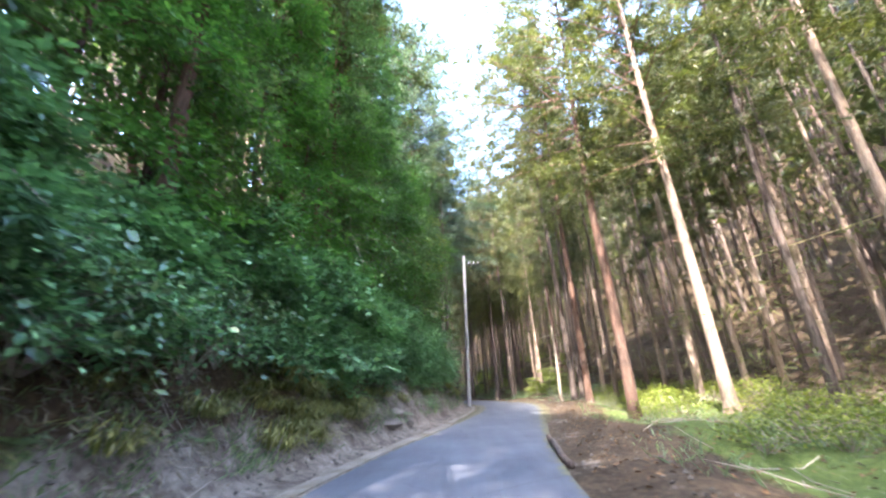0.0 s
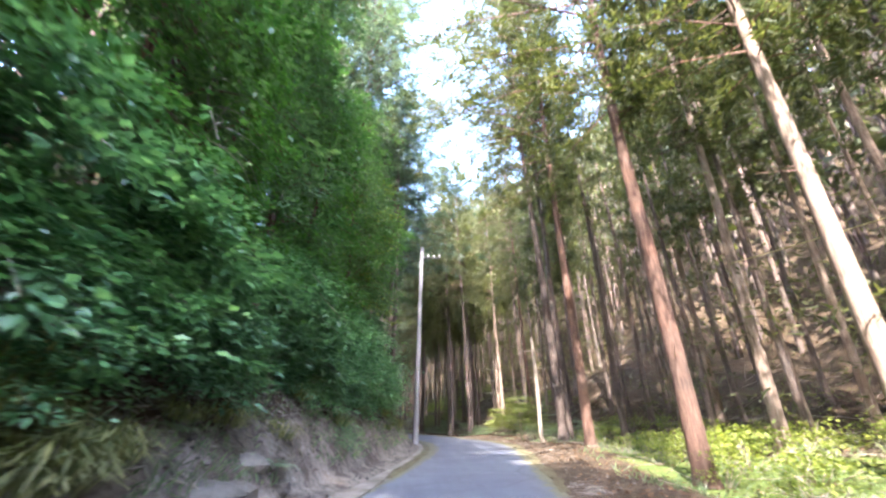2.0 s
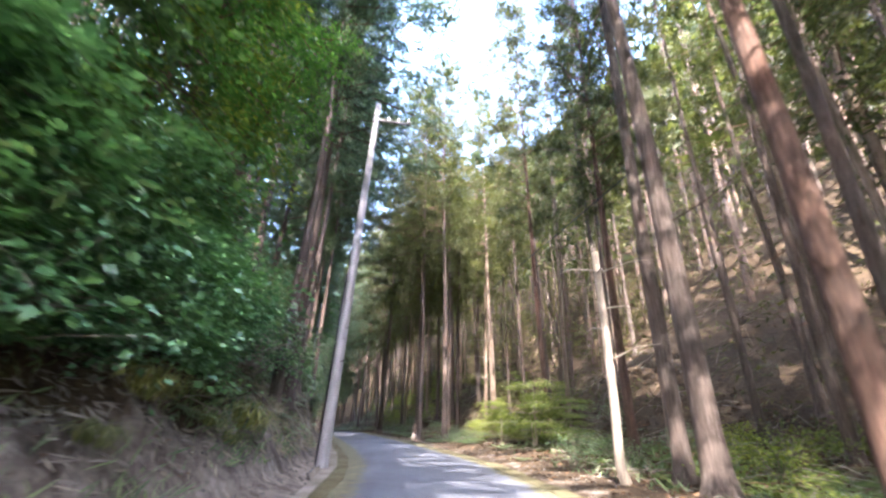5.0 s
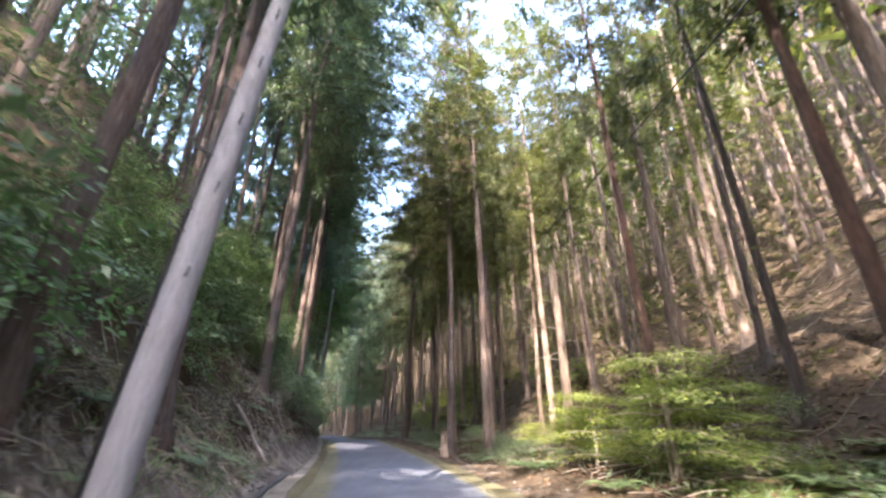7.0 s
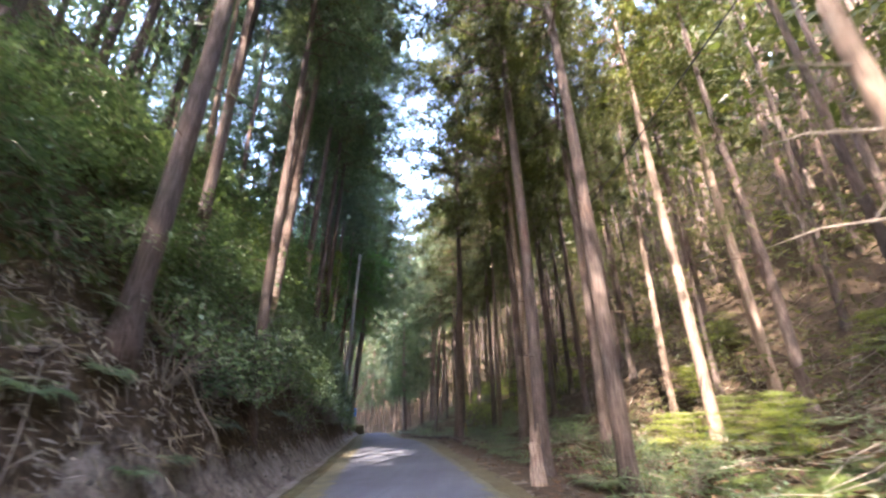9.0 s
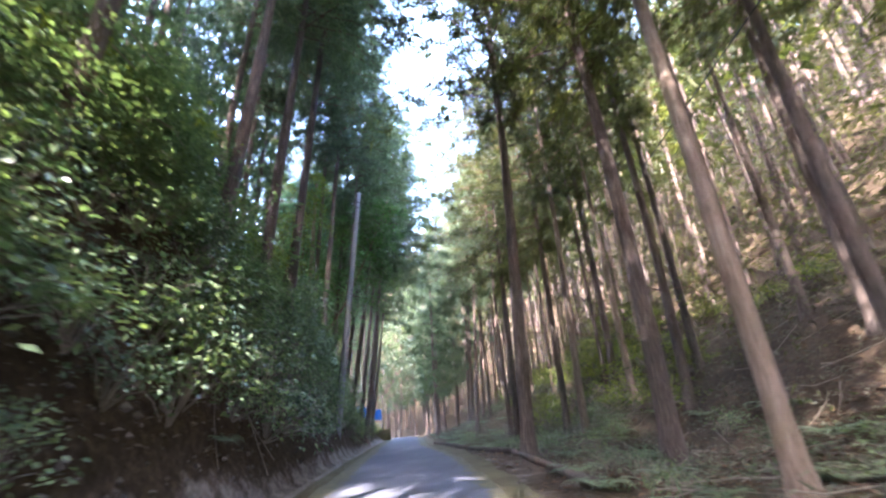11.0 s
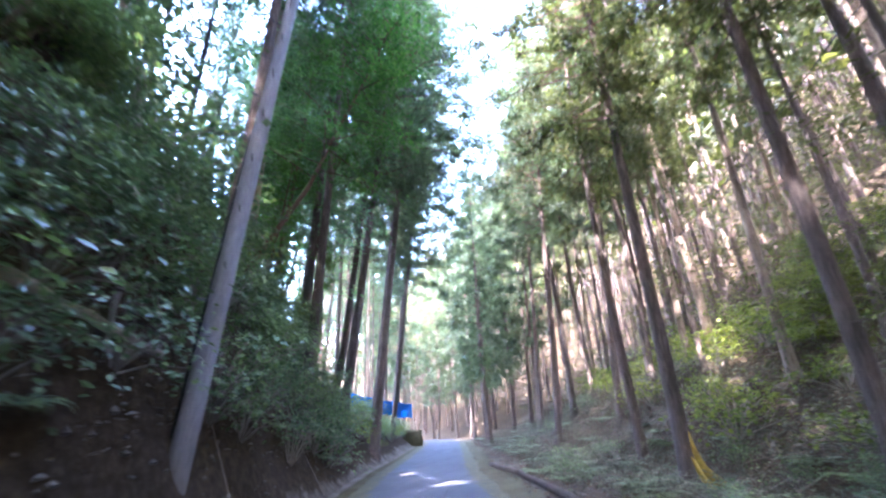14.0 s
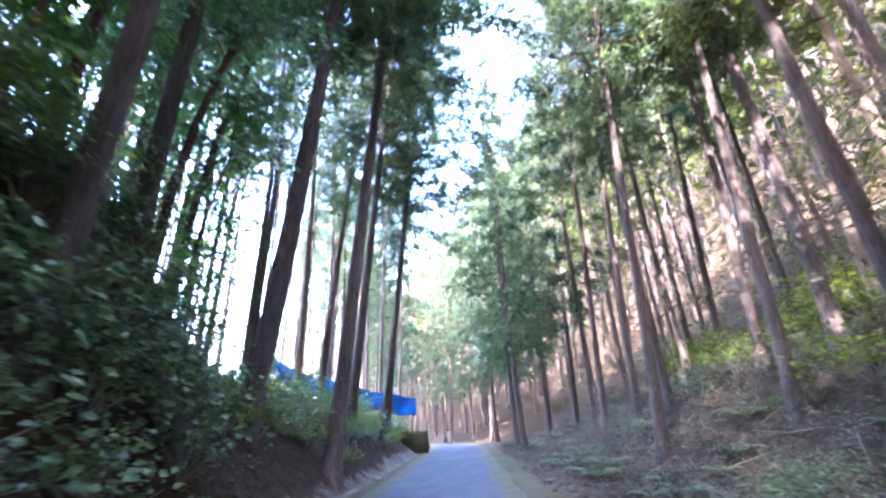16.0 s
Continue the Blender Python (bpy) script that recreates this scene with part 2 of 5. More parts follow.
# ---- mesh helpers ----
class Shape:
    """Gathers vertices and faces of one mesh."""

    def __init__(self):
        self.v, self.f, self.n = [], [], 0

    def add(self, verts, faces):
        verts, faces = np.asarray(verts, float), np.asarray(faces, int)
        self.v.append(verts)
        self.f.append(faces + self.n)
        self.n += len(verts)
        return self

    def tube(self, points, radii, sides=8, wobble=0.0, rng=None, cap=True):
        p = np.asarray(points, float)
        k = len(p)
        d = np.gradient(p, axis=0)
        d /= np.linalg.norm(d, axis=1)[:, None] + 1e-9
        ref = np.where(np.abs(d[:, 2:3]) > 0.9, np.array([[1.0, 0, 0]]), np.array([[0, 0, 1.0]]))
        a = np.cross(d, ref)
        a /= np.linalg.norm(a, axis=1)[:, None]
        b = np.cross(d, a)
        ang = np.arange(sides) * 2 * math.pi / sides
        r = np.asarray(radii, float)[:, None] * np.ones((1, sides))
        if wobble and rng is not None:
            r = r * (1 + rng.uniform(-wobble, wobble, (k, sides)))
        v = p[:, None] + r[..., None] * (np.cos(ang)[None, :, None] * a[:, None] + np.sin(ang)[None, :, None] * b[:, None])
        i = np.arange(k - 1)[:, None] * sides
        j = np.arange(sides)[None]
        f = np.stack([i + j, i + (j + 1) % sides, i + sides + (j + 1) % sides, i + sides + j], -1).reshape(-1, 4)
        verts = v.reshape(-1, 3)
        if cap:
            verts = np.vstack([verts, p[:1], p[-1:]])
            c0, c1, e = k * sides, k * sides + 1, (k - 1) * sides
            jj = np.arange(sides)
            f = np.vstack([f, np.stack([jj * 0 + c0, (jj + 1) % sides, jj, jj], -1), np.stack([jj * 0 + c1, e + jj, e + (jj + 1) % sides, e + (jj + 1) % sides], -1)])
        return self.add(verts, f)

    def box(self, cx, cy, cz, sx, sy, sz, bevel=0.0):
        bm = bmesh.new()
        bmesh.ops.create_cube(bm, size=1, matrix=Matrix.Translation((cx, cy, cz)) @ Matrix.Diagonal((sx, sy, sz, 1)))
        if bevel:
            bmesh.ops.bevel(bm, geom=bm.edges[:], offset=bevel, segments=2, affect="EDGES")
        bm.verts.index_update()
        vs = [tuple(v.co) for v in bm.verts]
        for face in bm.faces:
            ids = [v.index for v in face.verts]
            for q in range(1, len(ids) - 1):
                self.f.append(np.array([[ids[0], ids[q], ids[q + 1], ids[q + 1]]]) + self.n)
        self.v.append(np.array(vs))
        self.n += len(vs)
        bm.free()
        return self

    def blades(self, base, along, across, fold=0.15):
        """Kite-shaped leaves: base points, length vectors, half-width vectors."""
        base, along, across = (np.asarray(q, float) for q in (base, along, across))
        k = len(base)
        nrm = np.cross(along, across)
        nrm /= np.linalg.norm(nrm, axis=1)[:, None] + 1e-9
        w = np.linalg.norm(across, axis=1)[:, None]
        mid = base + along * 0.45
        up = nrm * w * fold * 2
        v = np.stack([base, mid + across + up, base + along, mid - across + up], 1).reshape(-1, 3)
        i = np.arange(k)[:, None] * 4
        f = np.vstack([np.hstack([i, i + 1, i + 2, i + 2]), np.hstack([i, i + 2, i + 3, i + 3])])
        return self.add(v, f)

    def spikes(self, base, along, across):
        """Slim pointed needles, one triangle each."""
        base, along, across = (np.asarray(q, float) for q in (base, along, across))
        v = np.stack([base - across, base + across, base + along], 1).reshape(-1, 3)
        i = np.arange(len(base))[:, None] * 3
        return self.add(v, np.hstack([i, i + 1, i + 2, i + 2]))

    def mesh(self, name, mat, smooth=False):
        v, f = np.vstack(self.v), np.vstack(self.f)
        tri = f[:, 2] == f[:, 3]
        me = bpy.data.meshes.new(name)
        sizes = np.where(tri, 3, 4)
        starts = np.concatenate([[0], np.cumsum(sizes)[:-1]])
        mask = np.ones_like(f, bool)
        mask[tri, 3] = False
        loops = f[mask]
        me.vertices.add(len(v))
        me.vertices.foreach_set("co", v.ravel())
        me.loops.add(len(loops))
        me.loops.foreach_set("vertex_index", loops)
        me.polygons.add(len(f))
        me.polygons.foreach_set("loop_start", starts)
        me.polygons.foreach_set("loop_total", sizes)
        me.polygons.foreach_set("use_smooth", np.full(len(f), smooth))
        me.update(calc_edges=True)
        me.validate()
        if mat:
            me.materials.append(mat)
        return me


def part(name, shape, material, parent=None, label="", smooth=False):
    ob = new(name, shape.mesh(name, material, smooth))
    ob.parent = parent
    return tagged(ob, label)


def unit(v):
    return v / (np.linalg.norm(v, axis=-1, keepdims=True) + 1e-9)


# ---- lie of the land: the road's line, and the slopes to both sides ----
# the bend behind y = 0 is invented, so trees there block the sun
ROAD_Y = [-60, -20, 0, 8, 12, 16, 20, 24, 29, 35, 40, 44.5, 51, 54, 61, 66, 72, 79, 84, 95, 103, 110, 125, 150, 200]
ROAD_X = [60, 11, -0.9, -0.5, 0.05, 0.85, 1.5, 2.15, 2.85, 2.8, 2.15, 1.5, 0.4, -0.25, -1.6, -2.75, -4.2, -6.1, -7.1, -9.5, -11.2, -13.2, -22, -45, -100]
ROAD_Z = [-2.4, -0.8, 0, 0.39, 0.62, 0.83, 1.05, 1.27, 1.63, 1.93, 2.15, 2.37, 2.7, 2.85, 3.22, 3.42, 3.48, 3.62, 3.75, 4.05, 4.28, 4.45, 4.5, 4.3, 4.0]
FINE_Y = np.arange(-60, 200.1, 0.5)


def smooth_line(ys, vs, width=9):
    a = np.interp(FINE_Y, ys, vs)
    k = np.ones(width) / width
    for _ in range(2):
        a = np.convolve(np.pad(a, width // 2, mode="edge"), k, "valid")
    return a


FINE_X, FINE_Z = smooth_line(ROAD_Y, ROAD_X), smooth_line(ROAD_Y, ROAD_Z)


def road_x(y):
    return np.interp(y, FINE_Y, FINE_X)


def road_z(y):
    return np.interp(y, FINE_Y, FINE_Z)


def half_width(y):
    return np.interp(y, [0, 10, 18, 40, 60], [2.15, 2.0, 1.85, 1.85, 1.8])


LEFT_U = [-1.9, -2.3, -2.8, -3.4, -4.2, -5.2, -6.5, -9, -14, -25, -60, -400]
LEFT_H = [(-20, [0, 0.02, 0.12, 0.6, 1.75, 2.7, 4.0, 6.4, 11, 19, 36, 60]),
          (10, [0, 0.02, 0.12, 0.65, 1.8, 2.7, 4.0, 6.4, 11, 19, 36, 60]),
          (16, [0, 0.02, 0.15, 1.1, 2.1, 3.0, 4.2, 6.4, 11, 19, 36, 60]),
          (28, [0, 0.02, 0.2, 1.1, 2.0, 2.9, 4.1, 6.4, 11, 19, 36, 60]),
          (36, [0, 0.0, 0.15, 0.9, 1.65, 2.5, 3.8, 6.4, 11, 19, 36, 60]),
          (41, [0, 0.0, 0.1, 0.5, 1.2, 2.3, 4.2, 7.8, 13.5, 22, 40, 60]),
          (46, [0, 0.0, 0.4, 1.6, 2.9, 4.4, 6.2, 9.6, 16, 26, 44, 60]),
          (57, [0, 0.0, 0.9, 2.6, 4.7, 6.4, 8.2, 11.6, 17.5, 27, 45, 60]),
          (68, [0, 0.0, 1.1, 2.7, 4.6, 6.3, 7.8, 10.2, 14, 20, 30, 40]),
          (77, [0, 0.0, 0.5, 1.8, 3.6, 5.0, 5.6, 6.0, 6.0, 5, 2, 0]),
          (81, [0, 0.0, 0.5, 1.2, 1.9, 2.5, 3.0, 3.9, 4.8, 4, -2, -8]),
          (92, [0, 0.0, 0.5, 1.0, 1.5, 1.9, 2.3, 3.6, 4.6, 3, -5, -12]),
          (112, [0, 0.0, 0.2, 0.5, 0.8, 1.1, 1.4, 1.6, 1.5, 1, -4, -12]),
          (140, [0, 0.0, 0.2, 0.5, 0.8, 1.1, 1.4, 1.6, 1.5, 1, -4, -12])]
RIGHT_U = [1.9, 2.3, 3, 4, 5.5, 7.5, 9.5, 13, 18, 28, 60, 400]
RIGHT_H = [(-20, [0, 0.0, 0.08, 0.05, -0.1, -0.1, 0, 0.15, 1.6, 9.1, 42, 180]),
           (24, [0, 0.0, 0.08, 0.05, -0.1, -0.1, 0, 0.2, 1.8, 9.1, 42, 180]),
           (31, [0, 0.0, 0.05, 0.1, -0.1, -0.1, 0.1, 0.9, 3.2, 11.7, 45, 180]),
           (43, [0, 0.0, 0.05, 0.15, 0.4, 0.9, 1.8, 4.2, 7.5, 18.2, 51, 180]),
           (53, [0, 0.0, 0.0, -0.1, -0.1, 0, 0.4, 2.2, 5.5, 15.6, 48, 180]),
           (64, [0, 0.0, 0.0, 0.0, 0.1, 0.5, 1.3, 3.5, 7, 18.2, 51, 180]),
           (76, [0, 0.0, 0.0, -0.2, -0.45, -0.3, 1.0, 3.4, 6.7, 16.9, 51, 180]),
           (88, [0, 0.0, 0.05, 0.15, 0.5, 1.2, 2.4, 3.8, 7, 16.9, 51, 180]),
           (115, [0, 0.0, 0.05, 0.15, 0.5, 1.2, 2.4, 4.5, 8, 19.5, 54, 180])]


def side_height(table, knots, u, y):
    ys = [r[0] for r in table]
    hs = np.array([np.interp(u, knots, r[1]) if knots[0] < knots[-1] else np.interp(-u, [-q for q in knots], r[1]) for r in table])
    y = np.clip(y, ys[0], ys[-1])
    i = np.clip(np.searchsorted(ys, y) - 1, 0, len(ys) - 2)
    w = (y - np.take(ys, i)) / (np.take(ys, i + 1) - np.take(ys, i))
    w = w * w * (3 - 2 * w)
    n = np.arange(hs.shape[1])
    return hs[i, n] * (1 - w) + hs[i + 1, n] * w


def waves(x, y):
    """Soft unevenness of the soil."""
    return (np.sin(x * 1.9 + 1.3 * np.sin(y * 0.7)) * np.sin(y * 1.6 + 0.8 * np.sin(x * 0.9)) * 0.09
            + np.sin(x * 4.7 + y * 2.1) * np.sin(y * 4.1 - x * 1.7) * 0.045 + np.sin(x * 0.55 + 2) * np.sin(y * 0.43) * 0.3)


def ground_z(x, y):
    x, y = np.atleast_1d(np.asarray(x, float)), np.atleast_1d(np.asarray(y, float))
    x, y = np.broadcast_arrays(x, y)
    u = x - road_x(y)
    h = np.where(u < 0, side_height(LEFT_H, LEFT_U, u, y), side_height(RIGHT_H, RIGHT_U, u, y))
    far = np.clip((np.abs(u) - 2.4) / 3.0, 0, 1)
    face = np.clip((-u - 2.9) / 0.5, 0, 1) * np.clip((6.0 + u) / 1.5, 0, 1) * np.interp(y, [76, 84], [1, 0.3])
    lumps = 0.17 * np.sin(y * 2.3 + 1.4 * np.sin(u * 2.1)) * np.sin(u * 3.7 + 1.1 * np.sin(y * 1.3)) + 0.09 * np.sin(y * 5.3 + u * 2.9) * np.sin(u * 6.1 - y * 3.3)
    return road_z(y) + h + waves(x, y) * far + lumps * face - 0.06 * (np.abs(u) < 1.86)


def gz(x, y):
    return float(ground_z(x, y)[0])


def build_ground():
    ys = np.concatenate([np.arange(-400, -24, 25), np.arange(-24, -6, 1.5), np.arange(-6, 112, 0.4), np.arange(112, 160, 2), np.arange(160, 900, 40)])
    us = np.concatenate([[-900, -400, -250, -150], np.arange(-100, -30, 8), np.arange(-30, -10, 1.0), np.arange(-10, -5, 0.45), np.arange(-5, -1.6, 0.22), [-1.3, 0, 1.3],
                         np.arange(1.62, 6, 0.3), np.arange(6, 12, 0.5), np.arange(12, 30, 1.0), np.arange(30, 100, 8), [150, 250, 400, 900]])
    Y, U = np.meshgrid(ys, us, indexing="ij")
    Xw = road_x(Y) + U
    Z = ground_z(Xw.ravel(), Y.ravel()).reshape(Xw.shape)
    a, b = Y.shape
    i, j = np.meshgrid(np.arange(a - 1), np.arange(b - 1), indexing="ij")
    q = (i * b + j).ravel()
    s = Shape().add(np.stack([Xw, Y, Z], -1).reshape(-1, 3), np.stack([q, q + 1, q + b + 1, q + b], -1))
    ob = part("ground", s, SOIL, None, "brown forest floor with needle litter and bare grey roadside dirt", True)
    tagged(ob, category="ground", kind="structure")
    u, y = U.ravel(), Y.ravel()
    reach = np.interp(y, [0, 12, 30, 40, 46, 60, 75, 90], [-4.1, -3.9, -3.8, -4.0, -3.3, -2.8, -2.8, -2.9])
    dirt = np.clip((u - reach) / 0.8, 0, 1) * (u < -1) + np.clip((4.2 - u) / 1.5, 0, 1) * (u > 1) * np.interp(y, [0, 45, 60], [0.3, 0.34, 0.36])
    green = np.clip((u - 3.6) / 1.5, 0, 1) * np.clip((11 - u) / 4, 0, 1) * np.interp(y, [0, 30, 40, 55, 60, 90], [0.75, 0.75, 0.5, 0.4, 0.2, 0.2]) + 0.35 * (u < -4)
    col = np.stack([dirt, green, np.zeros_like(u), np.ones_like(u)], -1)
    at = ob.data.attributes.new("soil", "FLOAT_COLOR", "POINT")
    at.data.foreach_set("color", col.ravel())
    return ob


def strip(name, y0, y1, u_in, u_out, lift, drop, mat, label, step=0.5, ragged=0.0, seed=1, columns=7):
    """A ribbon of given thickness along the road between two offsets."""
    rng = np.random.default_rng(seed)
    ys = np.arange(y0, y1 + 0.01, step)
    k = columns
    t = np.linspace(0, 1, k)
    a, b = u_in(ys), u_out(ys)
    p = rng.uniform(0, 6.28, 6)
    a = a + ragged * (np.sin(ys * 1.1 + p[0]) + 0.7 * np.sin(ys * 2.9 + p[1]) + 0.5 * np.sin(ys * 6.1 + p[2]))
    b = b + ragged * (np.sin(ys * 1.3 + p[3]) + 0.7 * np.sin(ys * 2.6 + p[4]) + 0.5 * np.sin(ys * 5.7 + p[5]))
    U = a[:, None] * (1 - t) + b[:, None] * t
    Y = ys[:, None] * np.ones(k)
    top = np.stack([road_x(Y) + U, Y, road_z(Y) + lift(U, Y)], -1)
    bot = top.copy()
    bot[..., 2] -= drop
    n = len(ys)
    s = Shape()
    i, j = np.meshgrid(np.arange(n - 1), np.arange(k - 1), indexing="ij")
    q = (i * k + j).ravel()
    s.add(top.reshape(-1, 3), np.stack([q, q + 1, q + k + 1, q + k], -1))
    for edge in (0, k - 1):
        v = np.concatenate([top[:, edge], bot[:, edge]])
        i = np.arange(n - 1)
        s.add(v, np.stack([i, i + 1, n + i + 1, n + i], -1))
    return tagged(part(name, s, mat, None, label, True), category=name, kind="structure")


build_ground()
road = strip("road", -58, 198, lambda y: -half_width(y), half_width, lambda u, y: 0.03 * (1 - (u / 2.0) ** 2), 0.12, ASPHALT, "narrow grey asphalt forest road with mossy edges", 0.5, columns=21)
co = np.empty(len(road.data.vertices) * 3)
road.data.vertices.foreach_get("co", co)
co = co.reshape(-1, 3)
off = co[:, 0] - road_x(co[:, 1])
in_left, in_right = off + half_width(co[:, 1]), half_width(co[:, 1]) - off
cover = np.maximum(np.interp(co[:, 1], [0, 18, 26, 40, 60, 80], [0.02, 0.12, 0.4, 0.55, 0.5, 0.5]) - in_left,
                   np.interp(co[:, 1], [4, 14, 24, 40, 60, 80], [0.05, 0.2, 0.3, 0.25, 0.3, 0.55]) - in_right)
road.data.attributes.new("cover", "FLOAT", "POINT").data.foreach_set("value", np.clip(cover * 1.1, -0.6, 0.6))

# moss along the asphalt, concrete edging with a dark lip behind it, dirt-covered kerb
strip("moss_strip", 20, 108, lambda y: -half_width(y) - 0.25, lambda y: -half_width(y) + 0.06 + 0 * y,
      lambda u, y: 0.012 + 0.006 * np.sin(y * 3.1 + u * 5), 0.1, MOSS, "yellow-green moss strip on the road edge", 0.25, 0.015, 3)
strip("moss_strip", 17, 108, lambda y: half_width(y) - 0.06, lambda y: half_width(y) + np.interp(y, [14, 30, 60, 80], [0.15, 0.3, 0.45, 0.8]),
      lambda u, y: 0.012 + 0.006 * np.sin(y * 2.7 + u * 4), 0.1, MOSS, "brown-green moss strip on the road edge", 0.25, 0.05, 4)
strip("concrete_edging", 5, 84, lambda y: -half_width(y) - 0.62, lambda y: -half_width(y) - np.interp(y, [18, 22], [-0.03, 0.24]), lambda u, y: 0.03 + 0.0 * u, 0.14, CONCRETE, "pale worn concrete edging along the bank", 0.5, 0.02, 5)
# narrow black raised strip between the edging and the bank
strip("drain_lip", 30, 84, lambda y: -half_width(y) - 0.74, lambda y: -half_width(y) - 0.64, lambda u, y: 0.085 + 0.0 * u, 0.22, RUBBER, "narrow dark raised lip against the bank", 0.5, 0.02, 6)


# ---- trees ----


def trunk_curve(rng, height, bend):
    z = np.array([-0.5, 0.0, 0.15, 0.4, 0.9, 1.8, 3.2, 5, 7.5, 10, 13, 16, 19, 22, 25, 28, 31])
    z = np.append(z[z < height - 0.5], height)
    a, b = rng.uniform(0, 6.28, 2)
    t = z / height
    x = bend * (np.sin(t * 4 + a) - math.sin(a)) + bend * 0.3 * (np.sin(t * 11 + b) - math.sin(b))
    y = bend * (np.sin(t * 3.5 + b) - math.sin(b)) + bend * 0.3 * (np.sin(t * 9 + a) - math.sin(a))
    return np.stack([x, y, z], -1)


def conifer(name, seed, height, crown_base, radius, reach, bark, needles, limbs=70, sprays=7, blades=5, size=0.46, sides=9, stubs=9, label="", droop=0.35, thick=0.066, asym=0.0, full=0.65):
    """A plantation conifer: straight bare trunk, dead stubs, and a crown of drooping sprays on many limbs; asym lengthens those towards local +x."""
    rng = np.random.default_rng(seed)
    tree = new(name)
    line = trunk_curve(rng, height, 0.12)
    z = line[:, 2]
    r = radius * np.clip(1 - 0.93 * np.maximum(z, 0) / height, 0.05, 1) * (1 + 0.7 * np.exp(-np.maximum(z + 0.1, 0) / 0.25))
    part("trunk", Shape().tube(line, r, sides, 0.05, rng), bark, tree, smooth=True)
    wood, leaf = Shape(), Shape()

    def on_trunk(h):
        return np.array([np.interp(h, z, line[:, k]) for k in range(3)]), float(np.interp(h, z, r))
    for _ in range(stubs):
        h = rng.uniform(2.5, crown_base + 2)
        p, tr = on_trunk(h)
        an = rng.uniform(0, 6.28)
        ln = rng.uniform(0.3, 1.5)
        d = np.array([math.cos(an), math.sin(an), rng.uniform(-0.35, 0.25)])
        side = np.array([-d[1], d[0], 0]) * rng.uniform(-0.25, 0.25)
        wood.tube([p, p + d * ln * 0.5 + side * 0.3, p + d * ln + side * ln], [0.02, 0.014, 0.006], 3, cap=False)
    an = rng.uniform(0, 6.28)
    for i in range(limbs):
        t = (i + rng.uniform(0, 1)) / limbs
        h = crown_base + (height - 0.3 - crown_base) * t
        p, tr = on_trunk(h)
        an += 2.4 + rng.uniform(-0.5, 0.5)
        ln = reach * (min(1.0, 0.45 + 2.4 * t) * (1 - t) ** full + 0.08) * rng.uniform(0.65, 1.2) * (1 + asym * math.cos(an))
        d = np.array([math.cos(an), math.sin(an), 0.0])
        rise = rng.uniform(-0.1, 0.3) + 0.5 * t
        q = np.linspace(0, 1, 5)
        pts = p + d * (q * ln)[:, None] + np.array([0, 0, 1.0]) * (rise * ln * q - droop * ln * q ** 2)[:, None]
        few = pts[::2] if sides > 6 else pts[::4]
        wood.tube(few, np.linspace(0.009 + 0.006 * ln, 0.004, len(few)), 3, cap=False)
        m = max(2, int(sprays * (0.5 + 0.5 * ln / reach)))
        qs = rng.uniform(0.22, 1.05, m)
        c = p + d * (qs * ln)[:, None] + np.array([0, 0, 1.0]) * (rise * ln * qs - droop * ln * qs ** 2)[:, None]
        c = np.repeat(c, blades, 0) + rng.normal(0, 0.17, (m * blades, 3)) * [1, 1, 0.8]
        out = unit(np.tile(d, (m * blades, 1)) * rng.uniform(0.1, 1.0, (m * blades, 1)) + rng.normal(0, 0.62, (m * blades, 3)) + [0, 0, -0.28])
        le = out * (size * rng.uniform(0.5, 1.25, (m * blades, 1)))
        ac = unit(np.cross(le, rng.normal(0, 1, (m * blades, 3)) + [0, 0, 1.2])) * (size * thick * rng.uniform(0.7, 1.3, (m * blades, 1)))
        leaf.spikes(c, le, ac)
    tagged(part("branchwork", wood, BARK_RED, tree), kind="stuff")
    part("crown", leaf, needles, tree)
    return tagged(tree, label, "tree", "plantation conifers")


class Kind:
    """A few shapes of one kind; the first use of each places the original, later uses place copies."""

    def __init__(self, makers):
        self.makers, self.made, self.turn = makers, {}, 0

    def put(self, m, which=None):
        k = (self.turn if which is None else which) % len(self.makers)
        self.turn += 1
        if k not in self.made:
            self.made[k] = self.makers[k]()
            ob = self.made[k]
            ob.matrix_basis = m
            ob.scale = m.to_scale()
            return ob
        src = self.made[k]
        keep = src.scale.copy()
        src.scale = (1, 1, 1)
        ob = copy_thing(src, m)
        src.scale = keep
        return ob


def stand(x, y, turn=0.0, size=1.0, lean=0.0, lean_dir=0.0, sink=0.0):
    return (Matrix.Translation((x, y, gz(x, y) - sink)) @ Matrix.Rotation(lean, 4, (math.cos(lean_dir), math.sin(lean_dir), 0))
            @ Matrix.Rotation(turn, 4, "Z") @ Matrix.Diagonal((size, size, size, 1)))


RED = "reddish-brown cedar with a tall bare trunk on the forest slope"
PALE = "pale-barked cypress with a tall bare trunk on the forest slope"
DARK = "dark cedar with blue-green drooping crown on the shaded slope"
near_red = Kind([lambda s=s: conifer("cedar_tree", s, 26 + s % 3, 8.5 + s % 3, 0.21, 4.4, BARK_RED, NEEDLE_SUN, 120, 11, 16, 0.42, label=RED, asym=0.55, full=0.42) for s in (11, 12, 13)])
near_pale = Kind([lambda s=s: conifer("cypress_tree", s, 25 + s % 4, 9.0 + s % 3, 0.19, 3.9, BARK_PALE, NEEDLE_SUN, 110, 10, 15, 0.42, label=PALE, asym=0.3, full=0.45) for s in (21, 22, 23)])
